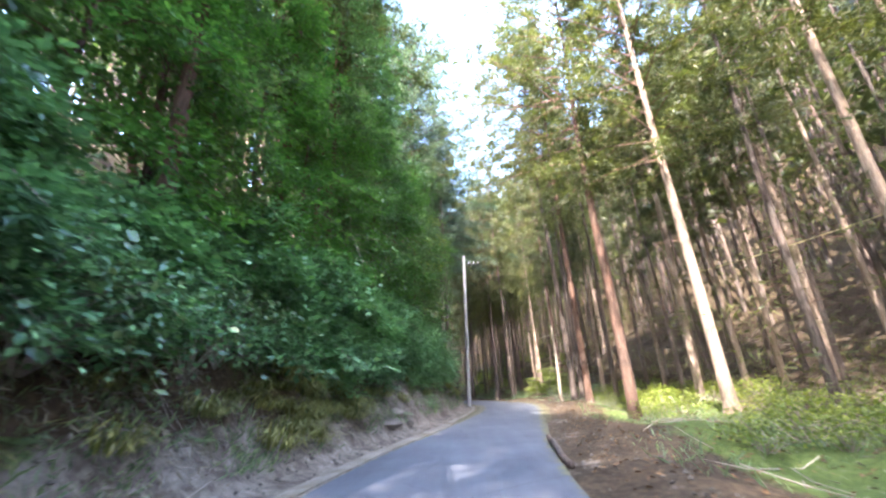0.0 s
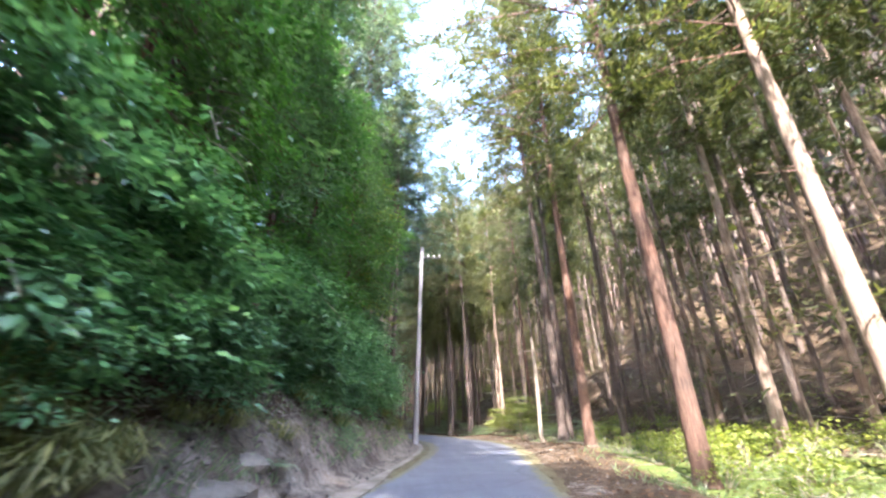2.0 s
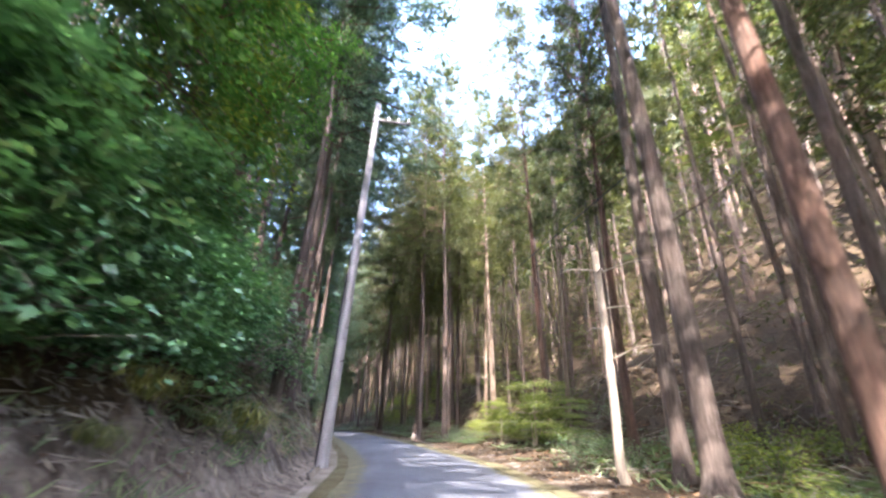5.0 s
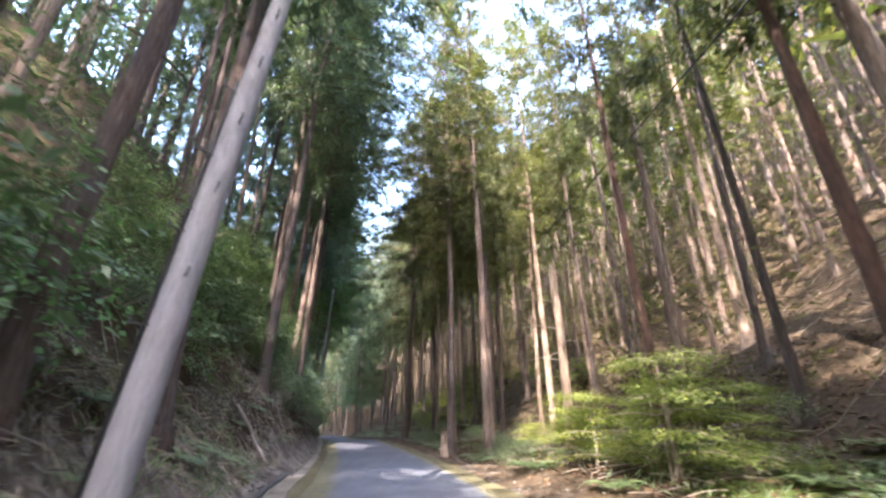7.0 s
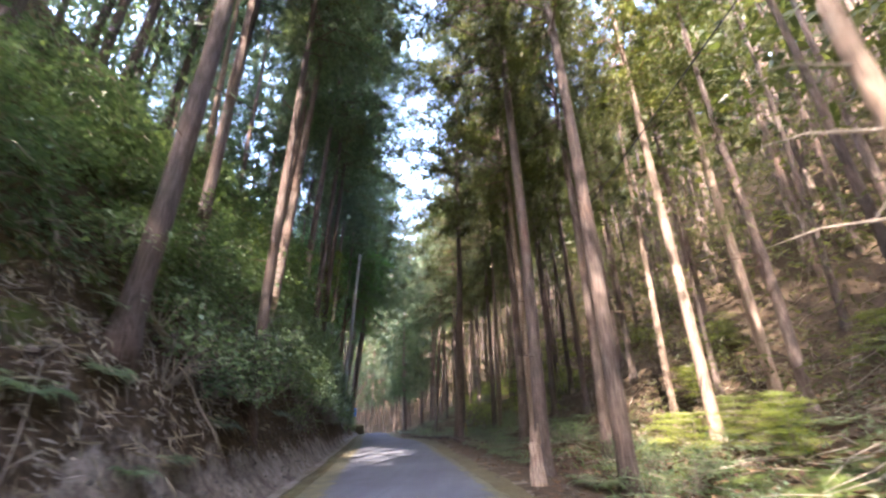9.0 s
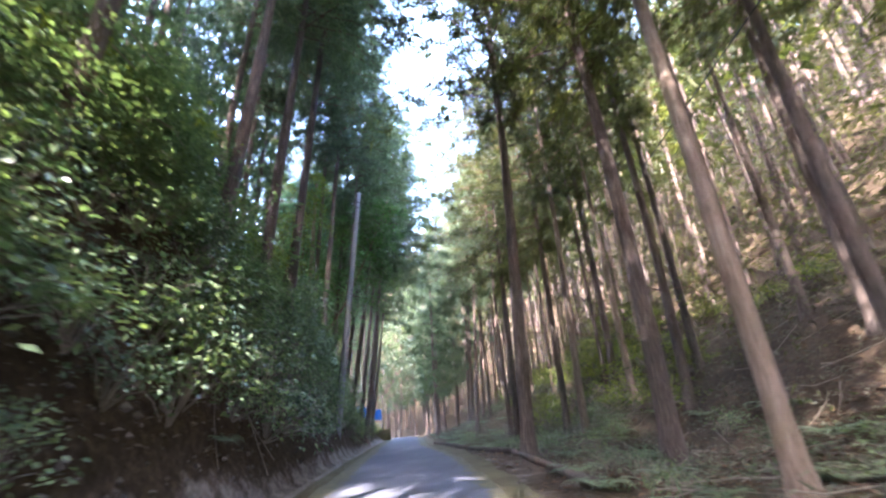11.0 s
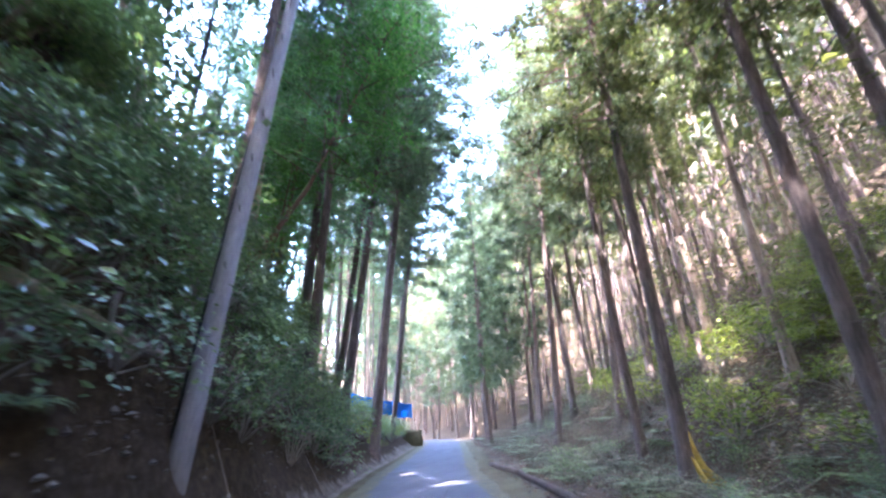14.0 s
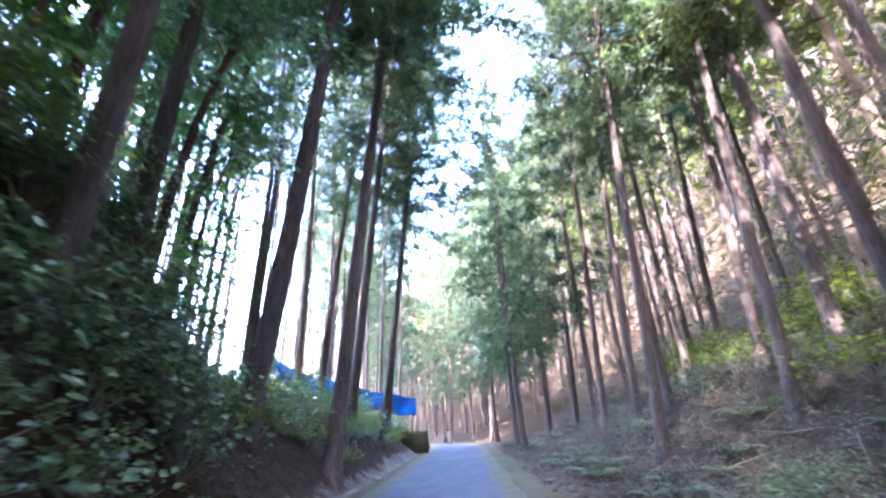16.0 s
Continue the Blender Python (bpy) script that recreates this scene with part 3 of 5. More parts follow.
near_dark = Kind([lambda s=s: conifer("cedar_tree", s, 25 + s % 3, 10.0 + s % 3, 0.2, 4.6, BARK_GREY, NEEDLE_BLUE, 120, 11, 13, 0.52, label=DARK, asym=0.35, full=0.45) for s in (31, 32, 33)])
fill_sun = Kind([lambda s=s: conifer("cypress_tree", s, 22 + s % 4, 7.5 + s % 4, 0.16, 2.1, (BARK_GREY, BARK_PALE)[s % 4 == 0], NEEDLE_SUN, 30, 5, 13, 0.5, 6, 18,
                                     "slender cypress in dense rows on the sunlit slope", thick=0.066) for s in (41, 42, 43, 44)])
fill_dark = Kind([lambda s=s: conifer("cedar_tree", s, 24 + s % 4, 12.0 + s % 4, 0.17, 2.6, (BARK_GREY, BARK_PALE)[s % 3 == 0], NEEDLE_BLUE, 50, 6, 15, 0.52, 6, 16,
                                      "slender cedar in dense rows on the shaded slope", thick=0.06) for s in (51, 52, 53)])
far_cedar = Kind([lambda s=s: conifer("cedar_tree", s, 20 + s % 4, 4.2 + s % 2, 0.17, 3.3, BARK_GREY, NEEDLE_BLUE, 62, 7, 10, 0.6, 7, 6, "blue-green cedar with low hanging branches at the far bend", thick=0.1) for s in (34, 35)])
near_grey = Kind([lambda s=s: conifer("cedar_tree", s, 26 + s % 3, 9.5 + s % 3, 0.21, 4.4, BARK_GREY, NEEDLE_SUN, 120, 11, 16, 0.42, label="grey-brown cedar with a tall bare trunk beside the road", asym=0.55, full=0.42) for s in (16, 17, 18)])
wall_top = Kind([lambda s=s: conifer("cypress_tree", s, 27 + s % 3, 11.5 + s % 2, 0.2, 4.4, BARK_RED, NEEDLE_SUN, 90, 10, 12, 0.5, label="tall yellow-green conifer rising over the leafy bank", asym=0.35, full=0.45) for s in (25, 26)])
high_red = Kind([lambda s=s: conifer("cedar_tree", s, 28 + s % 2, 15.0 + s % 2, 0.21, 5.0, BARK_GREY, NEEDLE_SUN, 90, 11, 15, 0.44, label=RED, asym=0.5, full=0.42) for s in (14, 15)])
PLACED = [(6.7, 43.2), (6.2, 30.9), (3.45, 48.6)]


def tree_at(kind, x, y, d=0.4, which=None, lean=0.0, lean_dir=0.0, tall=1.0):
    i = len(PLACED)
    PLACED.append((x, y))
    base = 0.42 if kind in (near_red, near_grey, near_dark, wall_top, high_red) else 0.38 if kind is near_pale else 0.33
    towards = math.pi if x > road_x(y) else 0.0          # the long side of the crown faces the road
    m = stand(x, y, towards + 0.6 * math.sin(i * 2.1), 1.0, lean, lean_dir)
    w = d / base
    return kind.put(m @ Matrix.Diagonal((w ** 0.8, w ** 0.8, tall, 1)), which)


# trees beside the road, with trunk widths
for x, y, d in ((6.62, 18.9, 0.5), (9.5, 36.2, 0.3), (9.0, 42.4, 0.25),
                (3.8, 50.4, 0.34), (5.15, 48.8, 0.35), (1.22, 76.5, 0.42), (4.35, 60.4, 0.48), (6.3, 73.5, 0.35), (3.5, 72.6, 0.36), (2.6, 85.7, 0.42)):
    tree_at(near_red if y < 46 else near_grey, x, y, d)
tree_at(near_grey, 1.4, 63.2, 0.43, None, 0.045, 1.57)
tree_at(near_red, 6.9, 26.2, 0.4)
tree_at(high_red, 6.7, 28.7, 0.4)
for x, y, d in ((7.2, 57.4, 0.3), (6.4, 64.6, 0.32), (8.0, 67.4, 0.3), (9.6, 61.0, 0.3), (5.9, 53.0, 0.28)):
    tree_at(near_grey, x, y, d, None, 0.0, 0.0, 0.95)
tree_at(fill_sun, 8.7, 27.1, 0.32, 2)
tree_at(high_red, 7.8, 31.2, 0.36)
tree_at(near_dark, -3.6, 31.0, 0.42, None, 0.05, 1.57, 1.12)
tree_at(near_dark, -3.3, 34.4, 0.4, None, 0.04, 1.57, 1.12)
for x, y, d in ((8.7, 15.9, 0.46), (10.3, 20.9, 0.36), (15.0, 19.2, 0.38), (14.9, 25.2, 0.34), (15.4, 23.0, 0.3), (12.4, 12.0, 0.42), (15.6, 31.1, 0.36),
                (10.6, 35.8, 0.3), (8.95, 53.1, 0.36), (4.26, 55.7, 0.28), (3.7, 68.1, 0.28), (8.5, 75.4, 0.42), (5.3, 85.5, 0.36), (5.3, 79.1, 0.34), (11.5, 54.2, 0.36), (14.3, 45.7, 0.34), (4.8, 87.5, 0.34)):
    tree_at(near_pale, x, y, d)
# entries at negative y stand unseen behind the camera, added to shade road and verge
for x, y, d in ((-1.3, 37.2, 0.46), (-2.6, 45.2, 0.4), (-3.6, 47.8, 0.3), (-2.4, 48.9, 0.26), (-7.9, 49.0, 0.32), (-9.0, 49.2, 0.3), (-5.4, 60.4, 0.36), (-5.4, 58.2, 0.38),
                (-5.9, 62.9, 0.36), (-9.6, 63.5, 0.36), (-3.6, 51.6, 0.32), (-4.6, 53.6, 0.34), (-6.6, 52.2, 0.32), (-8.0, 70.6, 0.34), (-9.4, 72.6, 0.34), (-7.6, 66.4, 0.34), (-10.4, 68.8, 0.32), (-8.7, 75.6, 0.34), (-10.0, 77.4, 0.34), (-9.7, 80.0, 0.44), (-9.6, 83.2, 0.46), (-13.1, 95.5, 0.36), (-11.75, 91.5, 0.34), (-11.9, 88.8, 0.42), (-15, 91.9, 0.4), (-11.2, 82.3, 0.38), (0.9, 84.9, 0.34), (-1.8, 86.4, 0.34), (1.7, 88.1, 0.34), (-1.6, 91.7, 0.3), (2.4, 93.8, 0.32), (-2.7, 93.0, 0.3), (-4.5, -2.6, 0.42), (5.4, -4.5, 0.4), (-6.6, 25.2, 0.36), (-5.6, 29.2, 0.4),
                (-1.4, -14.0, 0.4), (1.4, -15.0, 0.4), (0.2, -19.5, 0.4)):
    tree_at(near_dark, x, y, d, None, 0.1 if y > 79 and x < -8 else 0.05 if y > 74 else 0.06 if 50 < y < 70 else 0.035, 1.57)

# their crowns shade the road; those below y = 5 are unseen, added as sun blockers
for u, y, d in ((-5.4, -4.6, 0.4), (-5.2, -0.4, 0.42), (-5.6, 3.6, 0.4), (-5.3, 7.8, 0.42), (-5.6, 12.2, 0.4), (-5.6, 15.6, 0.4), (-7.4, -8.6, 0.4), (-7.6, 1.4, 0.4)):
    tree_at(wall_top, float(road_x(y)) + u, y, d, None, 0.06, 1.57)
for i, y in enumerate(np.arange(96, 128, 4.0)):
    for u in (3.7, 6.6, -4.6):
        if u > 0 or y > 107:
            tree_at(far_cedar, float(road_x(y)) + u + 0.5 * math.sin(i * 2.3 + u), y + 0.6 * math.sin(i + u), 0.32)

for i, (u, y) in enumerate(((-7.4, 66.2), (-9.8, 67.6), (-8.0, 69.4), (-12.0, 70.2), (-10.2, 71.6), (-13.6, 66.6), (-14.4, 73.0), (-12.2, 74.6), (-16.0, 69.4), (-16.8, 76.0), (-12.6, 58.0), (-10.4, 54.2), (-14.2, 61.6), (-12.0, 50.8), (-15.4, 55.4))):
    tree_at(far_cedar, float(road_x(y)) + u, y, 0.3, None, 0.04, 1.57, 1.15 + 0.1 * math.sin(i * 2.7))

# the planted rows behind them
rng = np.random.default_rng(7)
far_sites = []
# rows at negative y are out of view, added to block sun from behind
for gy in np.arange(-58, 172, 2.5):
    for gu in np.concatenate([np.arange(-46, -25, 2.7), np.arange(-25, 4, 2.3), np.arange(5.2, 78, 2.35)]):
        x, y = road_x(gy) + gu + rng.uniform(-0.9, 0.9), gy + rng.uniform(-0.9, 0.9)
        u = x - float(road_x(y))
        if -3.6 < u < 6.0 and y < 118 or abs(u) < 3.4:
            continue
        if any((x - a) ** 2 + (y - b) ** 2 < 3.6 for a, b in PLACED):
            continue
        if u < 0 and (y < 33 and u > (-5.6 if y < 3 else -8.5) or 76 < y < 118 and (u < -19 or u > -3.5) or 50 < y < 78 and u > -5.0):
            continue
        if -26 < y < 27 and (-9.5 if y > 13 else -15) < u < 0 or -26 < y < 27 and u < 0 and rng.random() < 0.6:
            continue
        if 53 < y < 80 and u < -5 and rng.random() < 0.4 or 28 < y <= 53 and -15 < u < -5 and rng.random() < 0.25:
            continue
        if 26 <= y < 78 and 0 < u < 8.6:
            continue
        if u > 0 and y < 26 and u < 10 or rng.random() < (0.1 if u > 0 else 0.06):
            continue
        if -12 < y < 112 and (0 < u < 17 or (-22 if 26 < y < 76 else -14) < u < 0) or 112 <= y < 128 and abs(u) < 16:
            tree_at(fill_sun if u > 0 and y < 90 or u > 9 else fill_dark, x, y, rng.uniform(0.22, 0.36), None, rng.uniform(0, 0.03), rng.uniform(0, 6.28), rng.uniform(0.86, 1.12))
        elif rng.random() < (0.95 if u > 0 or y > 110 or 20 < y < 78 else 0.6) and not (u < -12 and y > 98) and not (y < -14 and abs(u) > 26):
            far_sites.append((x, y, u))


def far_wood(name, sites, needles, label, seed):
    rng = np.random.default_rng(seed)
    trunks, leaf = Shape(), Shape()
    for x, y, u in sites:
        z0, hgt = gz(x, y), rng.uniform(19, 25)
        trunks.tube([(x, y, z0 - 0.4), (x + rng.uniform(-0.2, 0.2), y, z0 + hgt * 0.5), (x, y, z0 + hgt)], [0.17, 0.12, 0.02], 5, cap=False)
        k = 88
        t = rng.uniform(0, 1, k)
        an = rng.uniform(0, 6.28, k)
        rr = 2.3 * (np.minimum(1, 0.5 + 2 * t) * (1 - t) ** 0.7 + 0.05) * np.sqrt(rng.uniform(0.1, 1, k))
        c = np.stack([x + np.cos(an) * rr, y + np.sin(an) * rr, z0 + hgt * (0.36 + 0.64 * t)], -1)
        le = unit(rng.normal(0, 0.6, (k, 3)) + np.stack([np.cos(an), np.sin(an), -0.4 + 0 * an], -1)) * rng.uniform(0.6, 1.3, (k, 1))
        ac = unit(np.cross(le, rng.normal(0, 1, (k, 3)) + [0, 0, 1])) * rng.uniform(0.17, 0.34, (k, 1))
        leaf.spikes(c, le, ac)
    wood = new(name)
    part("trunks", trunks, BARK_GREY, wood, smooth=True)
    part("crowns", leaf, needles, wood)
    return tagged(wood, label, "woods", kind="stuff")


far_wood("distant_woods", [s for s in far_sites if s[2] > 0], NEEDLE_SUN, "far rows of sunlit cypress up the slope", 3)
far_wood("distant_woods", [s for s in far_sites if s[2] <= 0], NEEDLE_BLUE, "far rows of shaded cedar up the slope", 4)


# ---- leafy growth ----


def leafy(name, seed, clumps, leaves, leaf_len, spread, mat, stem_mat, label, category, group, flat=0.6, stem_h=None, wide=0.42, height=1.6):
    """A shrub: several stems from the base to clumps of leaves with an uneven outline."""
    rng = np.random.default_rng(seed)
    plant = new(name)
    stem, leaf = Shape(), Shape()
    for _ in range(clumps):
        an, rr = rng.uniform(0, 6.28), spread * math.sqrt(rng.uniform(0.02, 1))
        c = np.array([math.cos(an) * rr, math.sin(an) * rr, height * rng.uniform(0.35, 1.0) * (1 - 0.35 * (rr / spread) ** 2)])
        mid = c * [0.45, 0.45, 0.6] + rng.normal(0, 0.06, 3)
        stem.tube([np.array([0, 0, -0.15]), mid, c], [0.022, 0.014, 0.005], 3, cap=False)
        k = int(leaves * rng.uniform(0.6, 1.4))
        size = spread * rng.uniform(0.22, 0.42)
        o = rng.normal(0, 1, (k, 3)) * size * [1, 1, flat]
        b = c + o
        out = unit(o * [1, 1, 0.5] + rng.normal(0, 0.35, (k, 3)) * size + [0, 0, -0.1 * size])
        le = out * (leaf_len * rng.uniform(0.55, 1.25, (k, 1)))
        up = unit(rng.normal(0, 0.45, (k, 3)) + [0, 0, 1] + unit(o) * 0.35)
        ac = unit(np.cross(le, up)) * (np.linalg.norm(le, axis=1, keepdims=True) * wide * rng.uniform(0.75, 1.1, (k, 1)))
        leaf.blades(b, le, ac, -0.12)
    tagged(part("stemwork", stem, stem_mat, plant), kind="stuff")
    part("foliage", leaf, mat, plant)
    return tagged(plant, label, category, group)


def broadleaf_tree(seed, height, reach, mat, label, limbs=30, low=0.18, girth=0.09, bark=None, leaf_size=1.0):
    """A slim broadleaf tree leaning out, with layered sprays of small leaves."""
    rng = np.random.default_rng(seed)
    tree = new("broadleaf_tree")
    line = trunk_curve(rng, height, 0.35)
    z = line[:, 2]
    r = girth * np.clip(1 - 0.9 * np.maximum(z, 0) / height, 0.08, 1)
    part("trunk", Shape().tube(line, r, 7, 0.05, rng), bark or BARK_RED, tree, smooth=True)
    wood, leaf = Shape(), Shape()
    an = rng.uniform(0, 6.28)
    for i in range(limbs):
        t = (i + rng.uniform(0, 1)) / limbs
        h = height * (low + (0.98 - low) * t)
        p = np.array([np.interp(h, z, line[:, k]) for k in range(3)])
        an += 2.4 + rng.uniform(-0.6, 0.6)
        ln = reach * (1 - 0.55 * t) * rng.uniform(0.6, 1.15)
        d = np.array([math.cos(an), math.sin(an), rng.uniform(0.1, 0.5)])
        q = np.linspace(0, 1, 5)
        pts = p + d * (q * ln)[:, None] - np.array([0, 0, 0.35]) * (ln * q ** 2)[:, None]
        wood.tube(pts[::2], np.linspace(0.03, 0.005, 3), 3, cap=False)
        for qs in np.linspace(0.3, 1.0, 6):
            c = p + d * qs * ln - np.array([0, 0, 0.35]) * ln * qs ** 2
            k = 30
            o = rng.normal(0, 1, (k, 3)) * np.array([0.42, 0.42, 0.09]) * (0.6 + 0.5 * ln / reach)
            le = leaf_size * unit(o * [1, 1, 0.2] + rng.normal(0, 0.12, (k, 3)) + [0, 0, -0.12]) * rng.uniform(0.1, 0.19, (k, 1))
            ac = unit(np.cross(le, rng.normal(0, 0.3, (k, 3)) + [0, 0, 1])) * rng.uniform(0.032, 0.058, (k, 1)) * leaf_size
            leaf.blades(c + o, le, ac, -0.1)
    tagged(part("branchwork", wood, BARK_RED, tree), kind="stuff")
    part("crown", leaf, mat, tree)
    return tagged(tree, label, "tree", "broadleaf trees on the bank")


bank_shrub = Kind([lambda s=s: leafy("shrub", s, 17, 72, 0.1, 1.15, LEAF_SHRUB, BARK_DEAD, "dense dark-green broadleaf shrub on the steep bank", "shrub", "bank shrubs") for s in (61, 62, 63, 64)])
fine_shrub = Kind([lambda s=s: leafy("low_shrub", s, 16, 26, 0.165, 1.05, LEAF_FERN, BARK_DEAD, "shaded fine-leaved shrub on the steep bank", "shrub", "bank shrubs", 0.5, wide=0.3) for s in (71, 72, 73)])
young_shrub = Kind([lambda s=s: leafy("young_shrub", s, 12, 52, 0.095, 0.8, LEAF_YELLOW, BARK_DEAD, "sunlit yellow-green young shrub on the verge", "shrub", "verge shrubs", 0.35, height=0.9) for s in (81, 82, 83)])
maple = Kind([lambda s=s: broadleaf_tree(s, 9 + s % 3, 2.9, LEAF_MAPLE, "slim green maple leaning out from the bank") for s in (101, 102, 103)])
high_maple = Kind([lambda s=s: broadleaf_tree(s, 10.5, 3.0, LEAF_MAPLE, "slim maple with a bare stem and a high green crown", 30, 0.33) for s in (104, 105)])
tall_broadleaf = Kind([lambda s=s: broadleaf_tree(s, 16 + s % 2, 4.6, LEAF_OAK, "tall dark-green broadleaf tree overhanging the road from the bank", 46, 0.24, 0.15, BARK_RED, 0.8) for s in (106, 107, 108)])

rng = np.random.default_rng(17)
# the green wall on the bank before the first pole


def up_the_bank(y, first, last, step):
    """Offsets from the road at even steps up the slope."""
    u = np.linspace(first, last, 60)
    z = ground_z(road_x(y) + u, np.full(60, y))
    s = np.concatenate([[0], np.cumsum(np.hypot(np.diff(u), np.diff(z)))])
    return np.interp(np.arange(0, s[-1], step), s, u)


for y in np.arange(-3, 34, 1.05):
    for i, u0 in enumerate(up_the_bank(y, -4.5, -8.2, 2.6)):
        yy, u = y + rng.uniform(-0.5, 0.5), u0 + rng.uniform(-0.3, 0.3)
        if i == 0 and rng.random() < 0.35:
            continue
        x = float(road_x(yy)) + u
        (bank_shrub if rng.random() < 0.72 else fine_shrub).put(stand(x, yy, rng.uniform(0, 6.28), rng.uniform(0.75, 1.25), -rng.uniform(0.15, 0.45), 1.57 + math.pi))


def boughs(stem, leaf, rng, foot, count, long, clumps, leaves, size, arc, sag=0.5):
    """Arching boughs from a foot point, mostly towards local +x, with layered clumps of leaves along them."""
    for _ in range(count):
        an, ln = rng.normal(0, arc), rng.uniform(0.55, 1.1) * long
        top = rng.uniform(0.3, 1.0) * sag * ln
        d, side = np.array([math.cos(an), math.sin(an), 0.0]), np.array([-math.sin(an), math.cos(an), 0.0])
        q = np.linspace(0, 1, 7)[:, None]
        line = foot + d * q * ln + np.array([0, 0, 1.0]) * (top * np.sin(np.minimum(q * 2.2, 1.57)) - sag * ln * q ** 2.2)
        stem.tube(line[::2], np.linspace(0.025, 0.006, 4), 3, cap=False)
        for p, t in zip(line[2:], q[2:, 0]):
            for w in rng.uniform(-1, 1, clumps):
                c = p + side * w * 0.5 * (1.15 - t * 0.5) + [0, 0, -0.14 * w * w]
                k = leaves
                o = rng.normal(0, 1, (k, 3)) * [0.2, 0.2, 0.06]
                le = unit(o * [1, 1, 0.3] + d * 0.18 + rng.normal(0, 0.07, (k, 3)) + [0, 0, -0.1]) * rng.uniform(0.55, 1.2, (k, 1)) * size
                up = unit(rng.normal(0, 0.3, (k, 3)) + [0, 0, 1] + d * 0.45)
                leaf.blades(c + o, le, unit(np.cross(le, up)) * np.linalg.norm(le, axis=1, keepdims=True) * rng.uniform(0.26, 0.4, (k, 1)), -0.12)


def bough_shrub(seed):
    """A bank shrub of a few arching boughs, with dark gaps between them."""
    rng = np.random.default_rng(seed)
    plant = new("overhanging_shrub")
    stem, leaf = Shape(), Shape()
    for z in (0.1, 0.5, 1.0, 1.5, 2.0):
        stem.tube([(0, 0, -0.2), (rng.normal(0, 0.1), rng.normal(0, 0.2), z)], [0.03, 0.02], 4, cap=False)
        boughs(stem, leaf, rng, np.array([0, 0, z]), 2, 1.6, 3, 20, 0.165, 0.8)
    tagged(part("stemwork", stem, BARK_DEAD, plant), kind="stuff")
    part("foliage", leaf, LEAF_SHRUB, plant)
    return tagged(plant, "dense green shrub with arching leafy boughs over the bank", "shrub", "bank shrubs")


def bough_tree(seed, height, long, mat, label, low=1.2, arc=1.15):
    """A broadleaf tree on the bank whose boughs hang out over the road in layers, from near the foot to the top."""
    rng = np.random.default_rng(seed)
    tree = new("broadleaf_tree")
    line = trunk_curve(rng, height, 0.25)
    part("trunk", Shape().tube(line, 0.11 * np.clip(1 - 0.9 * np.maximum(line[:, 2], 0) / height, 0.08, 1), 7, 0.05, rng), BARK_RED, tree, smooth=True)
    wood, leaf = Shape(), Shape()
    for z in np.arange(low, height, 0.72):
        p = np.array([np.interp(z, line[:, 2], line[:, k]) for k in range(3)])
        f = 1 - 0.55 * max(0.0, z / height - 0.45)
        boughs(wood, leaf, rng, p, 3, long * f * rng.uniform(0.7, 1.15), 2, 15, 0.17, arc)
    tagged(part("branchwork", wood, BARK_RED, tree), kind="stuff")
    part("crown", leaf, mat, tree)
    return tagged(tree, label, "tree", "broadleaf trees on the bank")


def bank_tangle(seed):
    """Low hanging growth on the steep bank: thin arching stems with narrow leaves."""
    rng = np.random.default_rng(seed)
    plant = new("hanging_shrub")
    stem, leaf = Shape(), Shape()
    for z in (0.0, 0.2, 0.45, 0.7, 0.9):
        boughs(stem, leaf, rng, np.array([0, rng.normal(0, 0.25), z]), 1, 0.9, 3, 14, 0.095, 0.9)
    tagged(part("stemwork", stem, BARK_DEAD, plant), kind="stuff")
    part("foliage", leaf, LEAF_FERN, plant)
    return tagged(plant, "dark-green hanging undergrowth on the steep shaded bank", "shrub", "bank shrubs")


tangle = Kind([lambda s=s: bank_tangle(s) for s in (161, 162, 163, 164)])
for y in np.arange(33.5, 78, 0.95):
    for u0 in ((-3.7, -4.5) if y < 50 else (-3.6, -4.4)):
        if rng.random() < 0.4 or y < 46:
            continue
        yy, u = y + rng.uniform(-0.5, 0.5), u0 + rng.uniform(-0.3, 0.3)
        tangle.put(stand(float(road_x(yy)) + u, yy, rng.uniform(-0.8, 0.8), rng.uniform(0.7, 1.25), 0.0, 1.57))


def layered_bush(seed):
    """A young maple bush: thin stems, and flat sprays of leaves in airy layers."""
    rng = np.random.default_rng(seed)
    plant = new("maple_bush")
    stem, leaf = Shape(), Shape()
    for z in np.linspace(0.5, 2.5, 6):
        foot = np.array([rng.normal(0, 0.18), rng.normal(0, 0.18), z])
        stem.tube([(rng.normal(0, 0.08), rng.normal(0, 0.08), -0.2), foot * [0.6, 0.6, 0.6], foot], [0.026, 0.02, 0.012], 4, cap=False)
        boughs(stem, leaf, rng, foot, 4, 2.1 - 0.3 * z, 3, 18, 0.095, 3.0, 0.14)
    tagged(part("stemwork", stem, BARK_DEAD, plant), kind="stuff")
    part("foliage", leaf, LEAF_YELLOW, plant)
    return tagged(plant, "bright yellow-green layered maple bush beside the road", "bush", "verge shrubs")


bright_bush = Kind([lambda s=s: layered_bush(s) for s in (91, 92, 93)])
for y in np.arange(40, 57, 1.1):
    for u0 in (-4.9, -5.8, -6.8, -7.9):
        if rng.random() < 0.3 or y < 45 and u0 > -5.5:
            continue
        yy, u = y + rng.uniform(-0.5, 0.5), u0 + rng.uniform(-0.4, 0.4)
        tangle.put(stand(float(road_x(yy)) + u, yy, rng.uniform(-0.8, 0.8), rng.uniform(1.0, 1.6), 0.0, 1.57))
